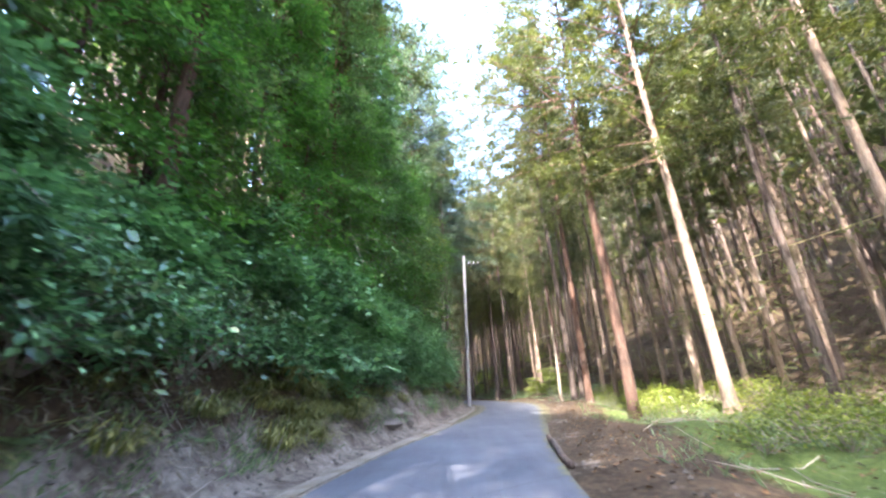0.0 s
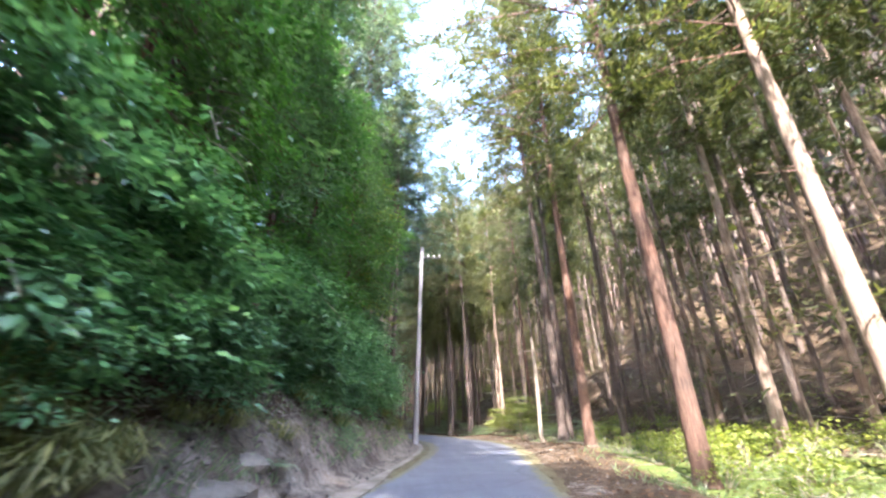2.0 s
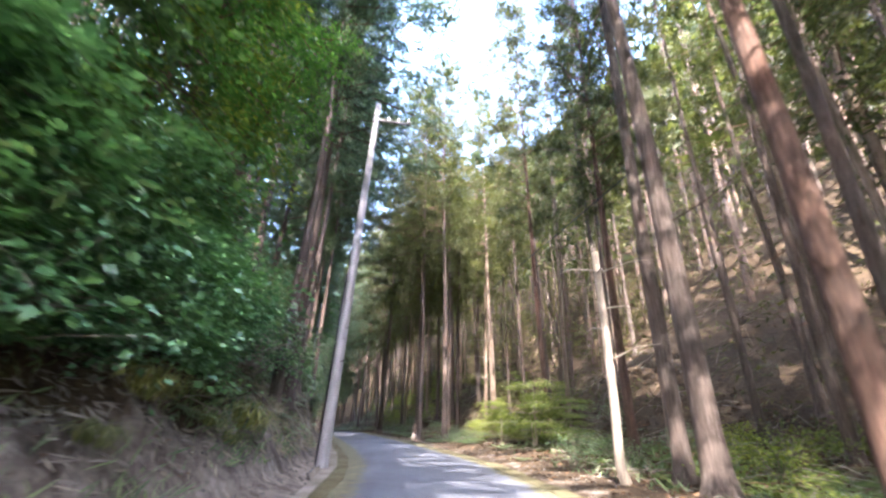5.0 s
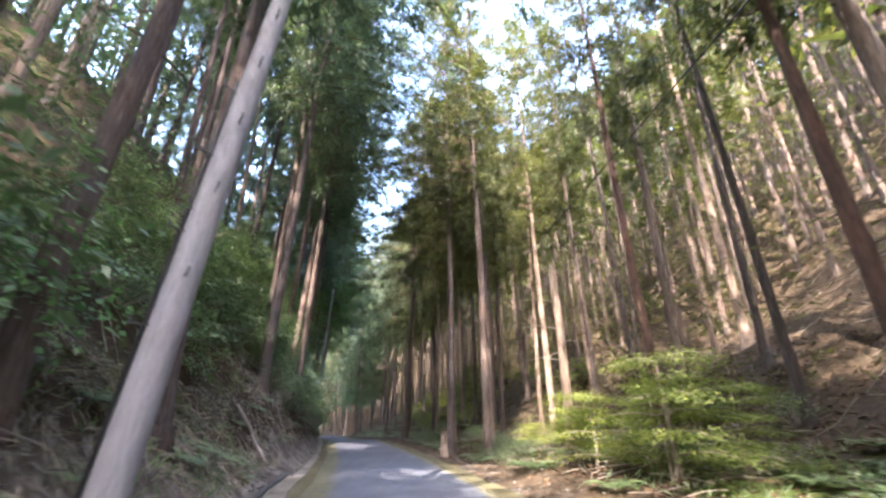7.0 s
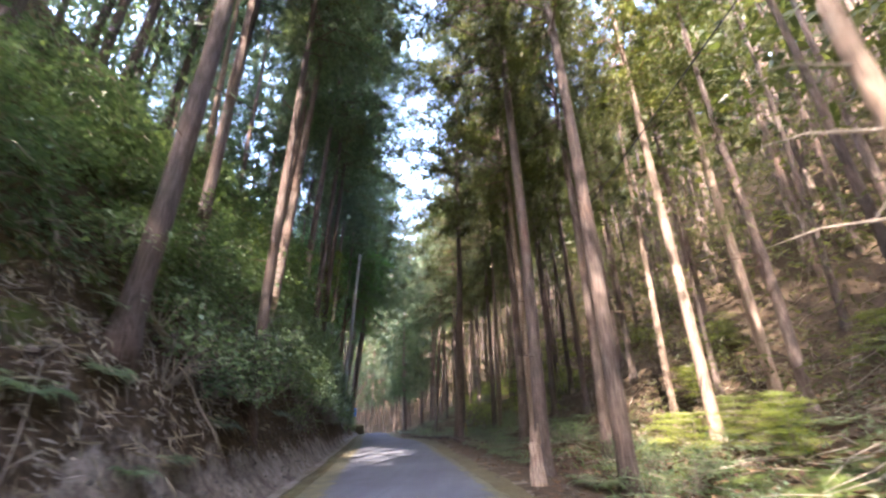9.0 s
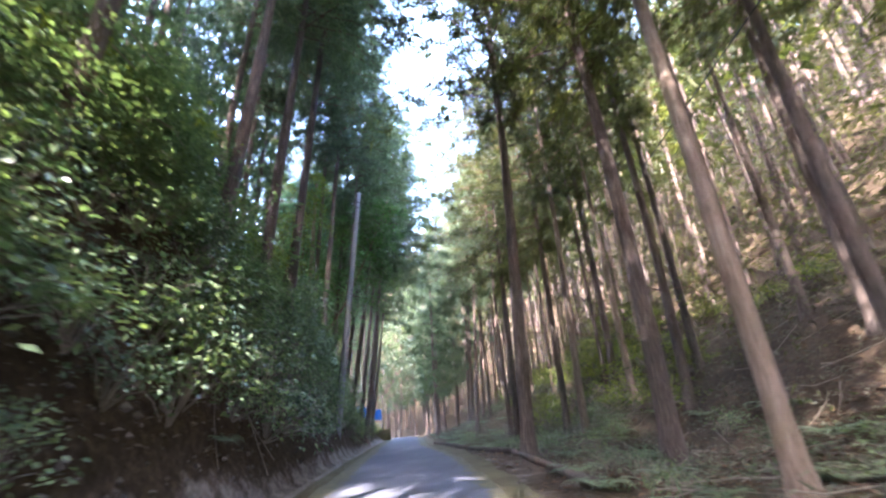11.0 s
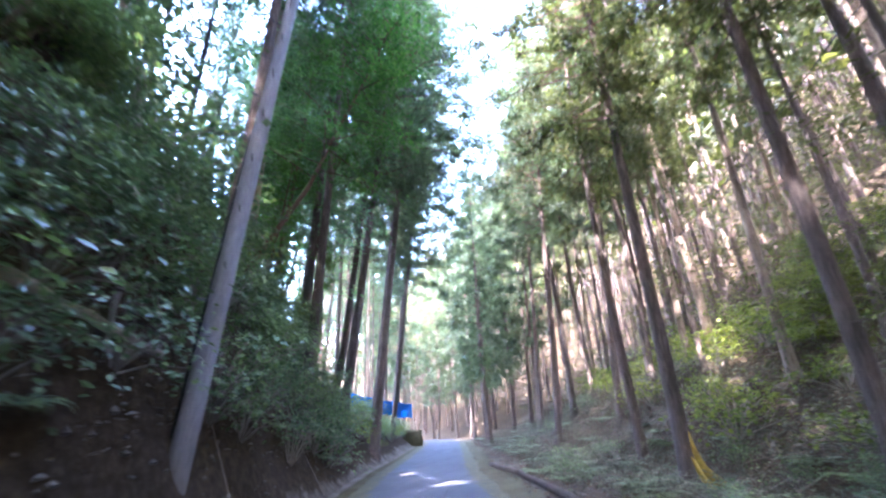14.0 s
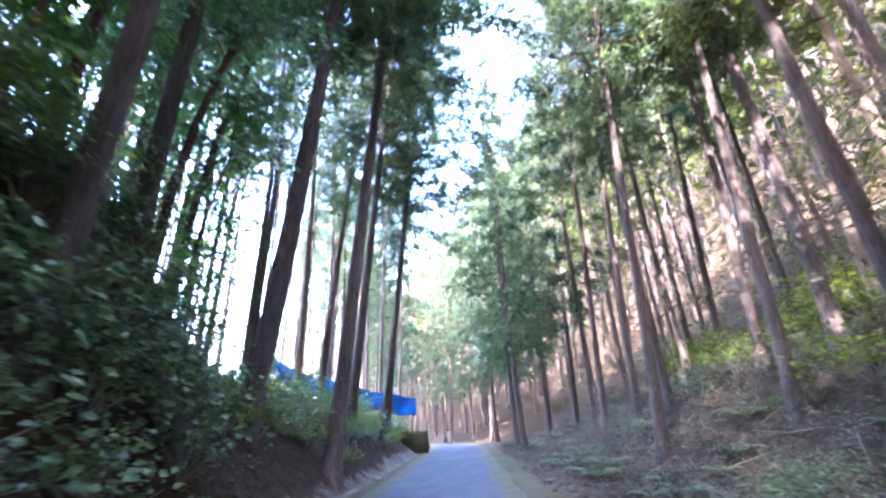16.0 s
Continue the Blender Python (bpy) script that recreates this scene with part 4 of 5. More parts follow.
side_maple = Kind([lambda s=s: bough_tree(s, 8.5 + s % 2, 2.6, LEAF_YELLOW, "light-green maple with sunlit boughs over the bank", 3.0, 1.3) for s in (181, 182)])
for x, y, s in ((-2.4, 29.9, 1.0), (-3.2, 32.2, 0.9), (-6.8, 64.0, 0.6)):
    side_maple.put(stand(x, y, x, s, 0.05, 1.57))
overhang = Kind([lambda s=s: bough_shrub(s) for s in (131, 132, 133, 134, 135)])
bank_maple = Kind([lambda s=s: bough_tree(s, 10.5 + s % 3, 2.3, LEAF_MAPLE, "green maple with layered boughs hanging out from the bank") for s in (141, 142, 143)])
bank_oak = Kind([lambda s=s: bough_tree(s, 13.5 + s % 3, 2.5, LEAF_OAK, "dark-green broadleaf tree with layered boughs on the bank") for s in (151, 152, 153)])
for y in np.arange(-2, 31.5, 1.5):
    for u0 in (-4.75, -5.7):
        if rng.random() < 0.15:
            continue
        yy, u = y + rng.uniform(-0.7, 0.7), u0 + rng.uniform(-0.3, 0.3)
        u -= 0.5 if yy < 9 else 0.0
        overhang.put(stand(float(road_x(yy)) + u, yy, rng.uniform(-0.7, 0.5), rng.uniform(0.75, 1.2), 0.0, 1.57))
for y in np.arange(13, 31, 1.1):
    yy, u = y + rng.uniform(-0.4, 0.4), rng.uniform(-4.5, -4.1)
    overhang.put(stand(float(road_x(yy)) + u, yy, rng.uniform(-0.7, 0.5), rng.uniform(0.45, 0.75), 0.0, 1.57, 0.2))
for i, y in enumerate(np.arange(-4, 29, 1.9)):
    yy, u = y + rng.uniform(-0.6, 0.6), rng.uniform(-6.1, -5.2)
    u -= 0.6 if yy < 10 else 0.0
    (bank_oak if i % 3 == 1 else bank_maple).put(stand(float(road_x(yy)) + u, yy, rng.uniform(-0.5, 0.5), rng.uniform(0.85, 1.2), rng.uniform(0.0, 0.07), 1.57))
for i, y in enumerate(np.arange(-3, 27, 2.6)):
    yy, u = y + rng.uniform(-0.6, 0.6), rng.uniform(-8.8, -7.4)
    (bank_maple if i % 3 == 1 else bank_oak).put(stand(float(road_x(yy)) + u, yy, rng.uniform(-0.5, 0.5), rng.uniform(1.0, 1.3), rng.uniform(0.0, 0.06), 1.57))
for y, u, l in ((9.0, -10.4, 0.05), (20.0, -10.8, 0.05), (14.0, -11.4, 0.05), (25.5, -9.6, 0.05), (2.5, -10.6, 0.06), (-1.5, -11.0, 0.06), (5.6, -12.5, 0.05)):
    tall_broadleaf.put(stand(float(road_x(y)) + u, y, y * 1.7, rng.uniform(1.0, 1.2), l, 1.57))
# low growth and lower branches among the rows


def understory(name, n, u_range, y_range, mat, label, seed, low, high, size=1.0):
    rng = np.random.default_rng(seed)
    y, u = rng.uniform(*y_range, n), rng.uniform(*u_range, n)
    x = road_x(y) + u
    z = ground_z(x, y) + low + (high - low) * rng.uniform(0, 1, n) ** 1.6
    k = 26
    c = np.repeat(np.stack([x, y, z], -1), k, 0)
    o = rng.normal(0, 1, (n * k, 3)) * [0.55, 0.55, 0.16 * size]
    le = unit(o * [1, 1, 0.3] + rng.normal(0, 0.3, (n * k, 3)) + [0, 0, -0.15]) * rng.uniform(0.16, 0.4, (n * k, 1)) * size
    ac = unit(np.cross(le, rng.normal(0, 0.5, (n * k, 3)) + [0, 0, 1])) * rng.uniform(0.018, 0.045, (n * k, 1)) * size
    return tagged(part(name, Shape().spikes(c + o, le, ac), mat, None, label), category="undergrowth", kind="stuff")


understory("undergrowth", 3000, (8, 42), (4, 120), NEEDLE_SUN, "sparse sunlit saplings and low branches among the trunks", 51, 0.2, 8.0)
understory("undergrowth", 1100, (10, 26), (50, 96), NEEDLE_SUN, "sunlit saplings and low boughs on the far slope", 59, 0.5, 10.0)
understory("undergrowth", 900, (-24, -5), (34, 78), NEEDLE_BLUE, "sparse shaded saplings and low branches among the trunks", 52, 0.2, 6.0)

understory("undergrowth", 2600, (-34, -12), (36, 88), NEEDLE_BLUE, "hanging shaded boughs between the trunks up the slope", 60, 3.0, 17.0)
understory("branch_debris", 1700, (3.4, 12), (68, 96), SLASH, "dense grey slash and cut branches on the slope", 58, 0.01, 0.14, 0.5)
understory("branch_debris", 1900, (3.6, 15), (54, 104), SLASH, "cut grey-green branches and slash covering the ground", 53, 0.02, 0.2, 0.5)
understory("branch_debris", 500, (4.2, 15), (4, 54), SLASH, "cut grey-green branches among the verge plants", 54, 0.02, 0.2, 0.5)
understory("undergrowth", 600, (-7, 12), (99, 138), NEEDLE_BLUE, "low hanging blue-green branches at the far bend", 55, 3.5, 10.0)

# the shaded bank between and beyond the poles
for y in np.arange(33.5, 78, 1.25):
    for u0 in up_the_bank(y, -6.3 if 35 < y < 45 else -4.7 if y < 46 else -3.5 if y < 52 else -2.95, -7.2 if y < 52 else -6.0, 1.15 if y < 52 else 0.95):
        yy, u = y + rng.uniform(-0.5, 0.5), u0 + rng.uniform(-0.2, 0.2)
        x = float(road_x(yy)) + u
        if abs(yy - 33.8) < 1.3 and u > -3.6 or abs(yy - 68) < 0.8 and u > -3.4:
            continue
        s = rng.uniform(0.45, 0.8)
        fine_shrub.put(stand(x, yy, rng.uniform(0, 6.28), s, rng.uniform(0.2, 0.6), 1.57))
for x, y, s, l in ((-9.4, 73.0, 1.0, 0.35), (-2.9, 31.4, 0.8, 0.3), (-3.3, 28.8, 0.85, 0.3)):
    (high_maple if y > 71.5 else maple).put(stand(x, y, x * 3.1 + y, s, l, 1.57))
for y in np.arange(78.5, 104, 1.2):
    for u0 in (-3.3, -4.4, -5.8):
        yy, u = y + rng.uniform(-0.5, 0.5), u0 + rng.uniform(-0.4, 0.4)
        (young_shrub if rng.random() < 0.6 else fine_shrub).put(stand(float(road_x(yy)) + u, yy, rng.uniform(0, 6.28), rng.uniform(0.5, 0.9)))
# young shrubs mixed in here put missing sunlight into a lighter leaf colour
for y in np.arange(54, 75, 1.3):
    for u0 in (-5.2, -6.6, -8.4):
        yy, u = y + rng.uniform(-0.5, 0.5), u0 + rng.uniform(-0.5, 0.5)
        (fine_shrub if rng.random() < 0.5 else young_shrub).put(stand(float(road_x(yy)) + u, yy, rng.uniform(0, 6.28), rng.uniform(1.0, 1.5), 0.15, 1.57))
high_bough = Kind([lambda s=s: bough_tree(s, 11.5 + s % 2, 3.0, LEAF_SHRUB, "green maple with a high spreading crown above the bank", 4.2, 1.6) for s in (171, 172)])
for x, y, s in ((-10.4, 76.2, 1.0), (-11.0, 78.6, 1.05), (-12.4, 80.4, 1.1), (-12.0, 76.0, 1.1), (-13.8, 78.4, 1.2), (-14.4, 82.0, 1.2), (-15.6, 79.6, 1.2)):
    high_bough.put(stand(x, y, x + y, s, 0.08, 1.57))

for x, y, s in ((-10.2, 75.4, 0.55), (-12.4, 77.0, 0.6), (-11.4, 79.8, 0.6), (-13.6, 75.4, 0.6)):
    bank_maple.put(stand(x, y, x, s, 0.05, 1.57))

# sunlit verge and the bright bush
for y in np.arange(4, 34, 1.3):
    for u0 in (5.2, 6.8, 8.6, 10.6):
        yy, u = y + rng.uniform(-0.5, 0.5), u0 + rng.uniform(-0.6, 0.6)
        if rng.random() < 0.45 or (u < 5.2 and y > 8):
            continue
        young_shrub.put(stand(float(road_x(yy)) + u, yy, rng.uniform(0, 6.28), rng.uniform(0.6, 1.15)))
for x, y, s in ((7.2, 38.9, 0.85), (6.35, 40.4, 0.6), (8.5, 38.8, 0.62), (7.9, 40.6, 0.62), (6.5, 42.2, 0.42), (7.9, 52.0, 0.4), (8.5, 51.0, 0.34), (7.7, 53.4, 0.42), (7.9, 48.2, 0.38), (9.3, 50.6, 0.4), (9.6, 53.2, 0.45)):
    bright_bush.put(stand(x, y, x * 2.3, s))
for y in np.arange(66, 98, 1.9):
    for u0 in (9.5, 12.0, 14.5):
        yy, u = y + rng.uniform(-0.8, 0.8), u0 + rng.uniform(-1.0, 1.0)
        if rng.random() < 0.6:
            young_shrub.put(stand(float(road_x(yy)) + u, yy, rng.uniform(0, 6.28), rng.uniform(0.8, 1.7)))
for x, y, s in ((6.4, 79.2, 1.0), (8.2, 80.4, 1.1), (9.6, 78.6, 0.9), (10.4, 57.0, 0.5), (12.4, 58.4, 0.6), (13.4, 52.0, 0.5)):
    bright_bush.put(stand(x, y, x * 1.7 + y, s))


def fern(seed):
    rng = np.random.default_rng(seed)
    plant = new("fern")
    leaf = Shape()
    for i in range(11):
        an = i * 0.571 * 2 + rng.uniform(-0.2, 0.2)
        ln = rng.uniform(0.4, 0.75)
        q = np.linspace(0.12, 1, 13)
        d = np.array([math.cos(an), math.sin(an), 0])
        c = d * (q * ln)[:, None] + np.array([0, 0, 1.0]) * (ln * (1.0 * q - 0.95 * q ** 2))[:, None]
        side = np.array([-d[1], d[0], 0])
        for sgn in (-1, 1):
            le = (side * sgn + d * 0.35 + [0, 0, -0.12]) * (0.16 * np.sin(np.pi * np.clip(q * 0.92 + 0.06, 0, 1)) + 0.015)[:, None]
            leaf.blades(c, le, np.cross(le, [0, 0, 1.0]) * 0.16, 0.1)
    tagged(part("fronds", leaf, LEAF_FERN, plant), kind="stuff")
    return tagged(plant, "green fern with arching fronds on the forest floor", "fern", "ferns")


ferns = Kind([lambda s=s: fern(s) for s in (111, 112)])
for y in np.arange(34, 104, 1.25):
    for u0 in (3.6, 4.8, 6.4, 8.4):
        yy, u = y + rng.uniform(-0.6, 0.6), u0 + rng.uniform(-0.6, 0.6)
        if rng.random() < 0.42:
            continue
        x = float(road_x(yy)) + u
        if rng.random() < 0.75:
            ferns.put(stand(x, yy, rng.uniform(0, 6.28), rng.uniform(0.6, 1.3)))
        else:
            fine_shrub.put(stand(x, yy, rng.uniform(0, 6.28), rng.uniform(0.3, 0.55)))
for y in np.arange(2, 78, 2.6):
    yy = y + rng.uniform(-1, 1)
    u = rng.uniform(-3.9, -3.0) if y < 55 else rng.uniform(-3.1, -2.8)
    ferns.put(stand(float(road_x(yy)) + u, yy, rng.uniform(0, 6.28), rng.uniform(0.4, 0.8), 0.3, 1.57))
for y in np.arange(31, 51, 0.9):
    yy, u = y + rng.uniform(-0.4, 0.4), rng.uniform(-4.4, -3.1)
    ferns.put(stand(float(road_x(yy)) + u, yy, rng.uniform(0, 6.28), rng.uniform(0.5, 0.9), 0.4, 1.57))
bank_shrub.put(stand(-1.5, 20.2, 0.4, 0.4))
for x, y, s in ((-5.5, 5.0, 1.3), (-5.0, 6.8, 1.0), (-5.7, 3.4, 1.2)):
    bank_shrub.put(stand(x, y, x * 3, s, 0.4, 1.57))
for y in np.arange(46, 80, 1.1):
    yy, u = y + rng.uniform(-0.4, 0.4), rng.uniform(3.6, 8.0)
    fine_shrub.put(stand(float(road_x(yy)) + u, yy, rng.uniform(0, 6.28), rng.uniform(0.3, 0.5)))


def grass_clump(seed):
    """A tuft of long bank grass: arching blades in two joints, some of them dry."""
    rng = np.random.default_rng(seed)
    plant = new("grass_clump")
    leaf = Shape()
    k = 110
    an, rr = rng.uniform(0, 6.28, k), 0.3 * np.sqrt(rng.uniform(0, 1, k))
    out = np.stack([np.cos(an), np.sin(an), 0 * an], -1)
    base = out * rr[:, None] + [0, 0, -0.03]
    ln = rng.uniform(0.22, 0.5, (k, 1))
    rise = unit(out * rng.uniform(0.1, 0.7, (k, 1)) + [0, 0, 1]) * ln
    side = np.cross(out, [0, 0, 1.0]) * rng.uniform(0.008, 0.018, (k, 1))
    fall = unit(out + rng.normal(0, 0.25, (k, 3)) + [0, 0, -0.35]) * ln * rng.uniform(0.5, 0.9, (k, 1))
    leaf.blades(base, rise, side, 0.1).blades(base + rise * 0.9, fall, side * 1.2, 0.1)
    tagged(part("tuft", leaf, GRASS, plant), kind="stuff")
    return tagged(plant, "tuft of long yellow-green grass on the earth bank", "grass", "grass tufts")


grass = Kind([lambda s=s: grass_clump(s) for s in (191, 192, 193)])
for y in np.arange(9.2, 13.4, 0.42):
    for u0 in (-3.45, -3.75, -4.05):
        yy, u = y + rng.uniform(-0.25, 0.25), u0 + rng.uniform(-0.15, 0.15)
        if rng.random() < 0.75:
            grass.put(stand(float(road_x(yy)) + u, yy, rng.uniform(0, 6.28), rng.uniform(0.7, 1.3), 0.3, 1.57))
for y in np.arange(3.5, 31, 0.9):
    yy, u = y + rng.uniform(-0.5, 0.5), rng.uniform(-4.3, -3.2)
    grass.put(stand(float(road_x(yy)) + u, yy, rng.uniform(0, 6.28), rng.uniform(0.5, 1.1), 0.3, 1.57))


# loose cover of the ground: stalks, litter, twigs, stones


def scatter(name, n, u_range, y_range, maker, mat, label, category, seed, keep=None):
    rng = np.random.default_rng(seed)
    y = rng.uniform(*y_range, n)
    u = rng.uniform(*u_range, n)
    if keep is not None:
        ok = keep(u, y, rng)
        u, y = u[ok], y[ok]
    x = road_x(y) + u
    s = Shape()
    maker(s, np.stack([x, y, ground_z(x, y)], -1), rng)
    return tagged(part(name, s, mat, None, label), category=category, kind="stuff")


def lying_leaves(size):
    def f(s, p, rng):
        k = len(p)
        an = rng.uniform(0, 6.28, k)
        le = np.stack([np.cos(an), np.sin(an), rng.uniform(-0.35, 0.35, k)], -1) * rng.uniform(0.5, 1.3, (k, 1)) * size
        ac = np.stack([-np.sin(an), np.cos(an), rng.uniform(-0.5, 0.5, k)], -1) * rng.uniform(0.12, 0.3, (k, 1)) * size
        s.blades(p + [0, 0, 0.02], le, ac, 0.2)
    return f


def stalks(size, lean):
    def f(s, p, rng):
        k = len(p)
        d = unit(np.stack([rng.normal(lean, 0.5, k), rng.normal(0, 0.5, k), rng.uniform(0.3, 1.0, k)], -1))
        le = d * rng.uniform(0.4, 1.2, (k, 1)) * size
        ac = unit(np.cross(le, rng.normal(0, 1, (k, 3)))) * rng.uniform(0.006, 0.014, (k, 1)) * (1 + size)
        s.blades(p, le, ac, 0.3)
    return f


def hanging(size):
    def f(s, p, rng):
        k = len(p)
        d = unit(np.stack([rng.uniform(0.1, 0.9, k), rng.normal(0, 0.45, k), rng.uniform(-1.0, 0.1, k)], -1))
        le = d * rng.uniform(0.4, 1.3, (k, 1)) * size
        ac = unit(np.cross(le, rng.normal(0, 1, (k, 3)))) * rng.uniform(0.006, 0.02, (k, 1))
        s.blades(p + [0, 0, 0.1], le, ac, 0.3)
    return f


def pebbles(lo, hi):
    def f(s, p, rng):
        o = np.array([[1, 0, 0], [0.2, 1, 0], [-1, 0.2, 0], [0, -1, 0], [0.1, 0.1, 0.75], [0, 0, -0.5]])
        t = np.array([[0, 1, 4, 4], [1, 2, 4, 4], [2, 3, 4, 4], [3, 0, 4, 4], [1, 0, 5, 5], [2, 1, 5, 5], [3, 2, 5, 5], [0, 3, 5, 5]])
        for q in p:
            r = rng.uniform(lo, hi) * rng.uniform(0.6, 1.2, 3)
            an = rng.uniform(0, 6.28)
            v = (o * rng.uniform(0.7, 1.2, (6, 3))) * r
            v = np.stack([v[:, 0] * math.cos(an) - v[:, 1] * math.sin(an), v[:, 0] * math.sin(an) + v[:, 1] * math.cos(an), v[:, 2]], -1)
            s.add(v + q + [0, 0, r[2] * 0.25], t)
    return f


scatter("leaf_litter", 26000, (2.3, 20), (-4, 104), lying_leaves(0.13), LITTER, "brown needles and dead leaves on the forest floor", "litter", 21)
scatter("leaf_litter", 9000, (3.6, 12), (26, 60), lying_leaves(0.2), LITTER, "rust-brown dead bracken and leaves on the sunlit slope", "litter", 30)
scatter("leaf_litter", 7000, (-9, -4.0), (-6, 84), lying_leaves(0.12), LITTER, "dead leaves on the roadside bank", "litter", 22)
scatter("dry_stalks", 4600, (-5.2, -3.0), (-6, 46), hanging(0.22), STRAW, "dry hanging roots and stalks on the cut bank", "stalks", 23)
scatter("dry_stalks", 1800, (-4.8, -2.9), (31, 50), hanging(0.3), STRAW, "dry pale grass hanging down the bank", "stalks", 29)
scatter("root_tangle", 11000, (-5.0, -3.1), (-4, 50), hanging(0.22), ROOTS, "grey-brown root tangle and dead stems on the cut bank", "roots", 28,
        lambda u, y, r: np.sin(y * 1.1 + 0.6) * np.sin(y * 0.43 + u * 2) + r.uniform(-0.35, 0.35, len(u)) > -0.1)
scatter("grass", 9000, (-4.6, -2.9), (-4, 42), stalks(0.26, 0.3), LEAF_FERN, "thin grass tufts on the cut bank", "grass", 24, lambda u, y, r: np.sin(y * 1.7) * np.sin(y * 0.6 + u * 3) + r.uniform(-0.3, 0.3, len(u)) > 0.1)
scatter("grass", 9000, (3.4, 9), (-2, 58), stalks(0.28, 0.0), LEAF_FERN, "thin grass on the verge", "grass", 25, lambda u, y, r: np.sin(y * 0.9 + u) * np.sin(y * 0.37 - u * 1.3) + r.uniform(-0.4, 0.4, len(u)) > 0.15)
scatter("grass", 9000, (-4.4, -3.0), (2, 32), stalks(0.2, 0.5), LEAF_FERN, "grey-green grass tufts on the foot of the bank", "grass", 38, lambda u, y, r: np.sin(y * 1.3 + 1) * np.sin(y * 0.51 + u * 2) + r.uniform(-0.2, 0.2, len(u)) > 0.35)
scatter("earth_clods", 900, (-4.7, -3.0), (-4, 52), pebbles(0.03, 0.09), CLOD, "rough brown earth clods on the cut bank", "clods", 34)
scatter("leaf_litter", 4000, (-4.7, -2.9), (-4, 80), lying_leaves(0.1), LITTER, "brown dead leaves caught on the cut bank", "litter", 36)
scatter("earth_clods", 500, (-3.9, -2.7), (50, 80), pebbles(0.03, 0.09), CLOD, "rough brown earth clods on the cut bank", "clods", 35)
# small pale leaf-shaped blades over the lower bank
scatter("pale_leaves", 2600, (-4.6, -2.8), (50, 80), lying_leaves(0.13), ROOTS, "small pale leaf-shaped flakes scattered on the bank", "litter", 37)
scatter("gravel", 1500, (-3.5, -2.3), (-4, 80), pebbles(0.015, 0.06), STONE, "loose gravel at the foot of the bank", "gravel", 26)
scatter("gravel", 900, (2.1, 3.6), (-2, 90), pebbles(0.015, 0.06), STONE, "loose gravel on the road shoulder", "gravel", 27)


def twigs(n, u_range, y_range, seed, long, label):
    rng = np.random.default_rng(seed)
    s = Shape()
    for _ in range(n):
        y, u = rng.uniform(*y_range), rng.uniform(*u_range)
        an, ln = rng.uniform(0, 6.28), rng.uniform(0.3, 1.0) * long
        ps = []
        for q in (-0.5, 0, 0.5):
            xx, yy = float(road_x(y)) + u + math.cos(an) * q * ln + rng.normal(0, 0.04), y + math.sin(an) * q * ln
            ps.append((xx, yy, gz(xx, yy) + rng.uniform(0.02, 0.14)))
        s.tube(ps, [0.011, 0.009, 0.004], 4, cap=False)
    return tagged(part("fallen_branches", s, BARK_DEAD, None, label), category="branches", kind="stuff")


twigs(800, (4.2, 18), (2, 100), 31, 1.8, "fallen dead branches scattered on the forest floor")
twigs(200, (3.6, 12), (26, 60), 33, 1.4, "grey dead branches lying on the sunlit slope")
twigs(260, (-8, -2.8), (-4, 80), 32, 1.4, "fallen dead branches on the bank")


# ---- single things on the bank and verge ----


def log_between(name, a, b, r0, r1, mat, label, category="log", bow=0.05, sides=9, seed=0):
    rng = np.random.default_rng(seed)
    a, b = np.array(a, float), np.array(b, float)
    q = np.linspace(0, 1, 8)
    p = a + (b - a) * q[:, None]
    p[:, 2] += bow * np.sin(np.pi * q)
    p[1:-1] += rng.normal(0, 0.015, (6, 3))
    return tagged(part(name, Shape().tube(p, np.linspace(r0, r1, 8), sides, 0.06, rng), mat, None, label, True), category=category)


def on(x, y, up=0.0):
    return (x, y, gz(x, y) + up)


log_between("fallen_pole", (-2.15, 42.4, 3.98), (-1.2, 42.4, 2.6), 0.035, 0.045, BARK_DEAD, "grey dead stick leaning on the bank foot", "stick")
edge = [(2.3 - 0.0, 57.5), (0.95, 64.3), (-0.9, 69.5), (-2.9, 76.9), (-4.1, 80.0)]
for i, (a, b) in enumerate(zip(edge[:-1], edge[1:])):
    log_between("edge_log", on(*a, 0.09), on(*b, 0.09), 0.085, 0.075, BARK_GREY, "mossy grey log laid along the road edge", "log", 0.0, seed=40 + i)
log_between("edge_log", on(1.65, 8.0, 0.06), on(2.05, 12.2, 0.06), 0.06, 0.06, BARK_GREY, "half-buried grey log along the road edge", "log", 0.0, seed=47)
for i, (x, y, an, ln, z) in enumerate(((-6.2, 62.5, 2.5, 2.2, 0.2), (-5.0, 60.6, 2.7, 1.6, 0.15), (-4.2, 57.2, 2.4, 1.8, 0.2), (-3.3, 44.5, 2.9, 2.0, 0.2), (-3.2, 46.2, 0.4, 1.6, 0.15))):
    x2, y2 = x + math.cos(an) * ln, y + math.sin(an) * ln
    log_between("fallen_branch", on(x, y, z), on(x2, y2, z + 0.1), 0.045, 0.02, BARK_DEAD, "bare fallen branch caught on the bank", "branch", 0.1, 6, 60 + i)


log_between("dead_log", (-3.5, 17.3, gz(-3.5, 17.3) - 0.1), (-2.75, 16.7, 4.35), 0.13, 0.07, BARK_RED, "grey broken log jutting out of the leafy bank", "log", 0.0, 8, 71)
log_between("fallen_branch", (-6.0, 65.8, 6.05), (-6.35, 67.9, 5.72), 0.07, 0.045, BARK_DEAD, "pale fallen trunk caught across the bank", "branch", 0.0, 8, 72)
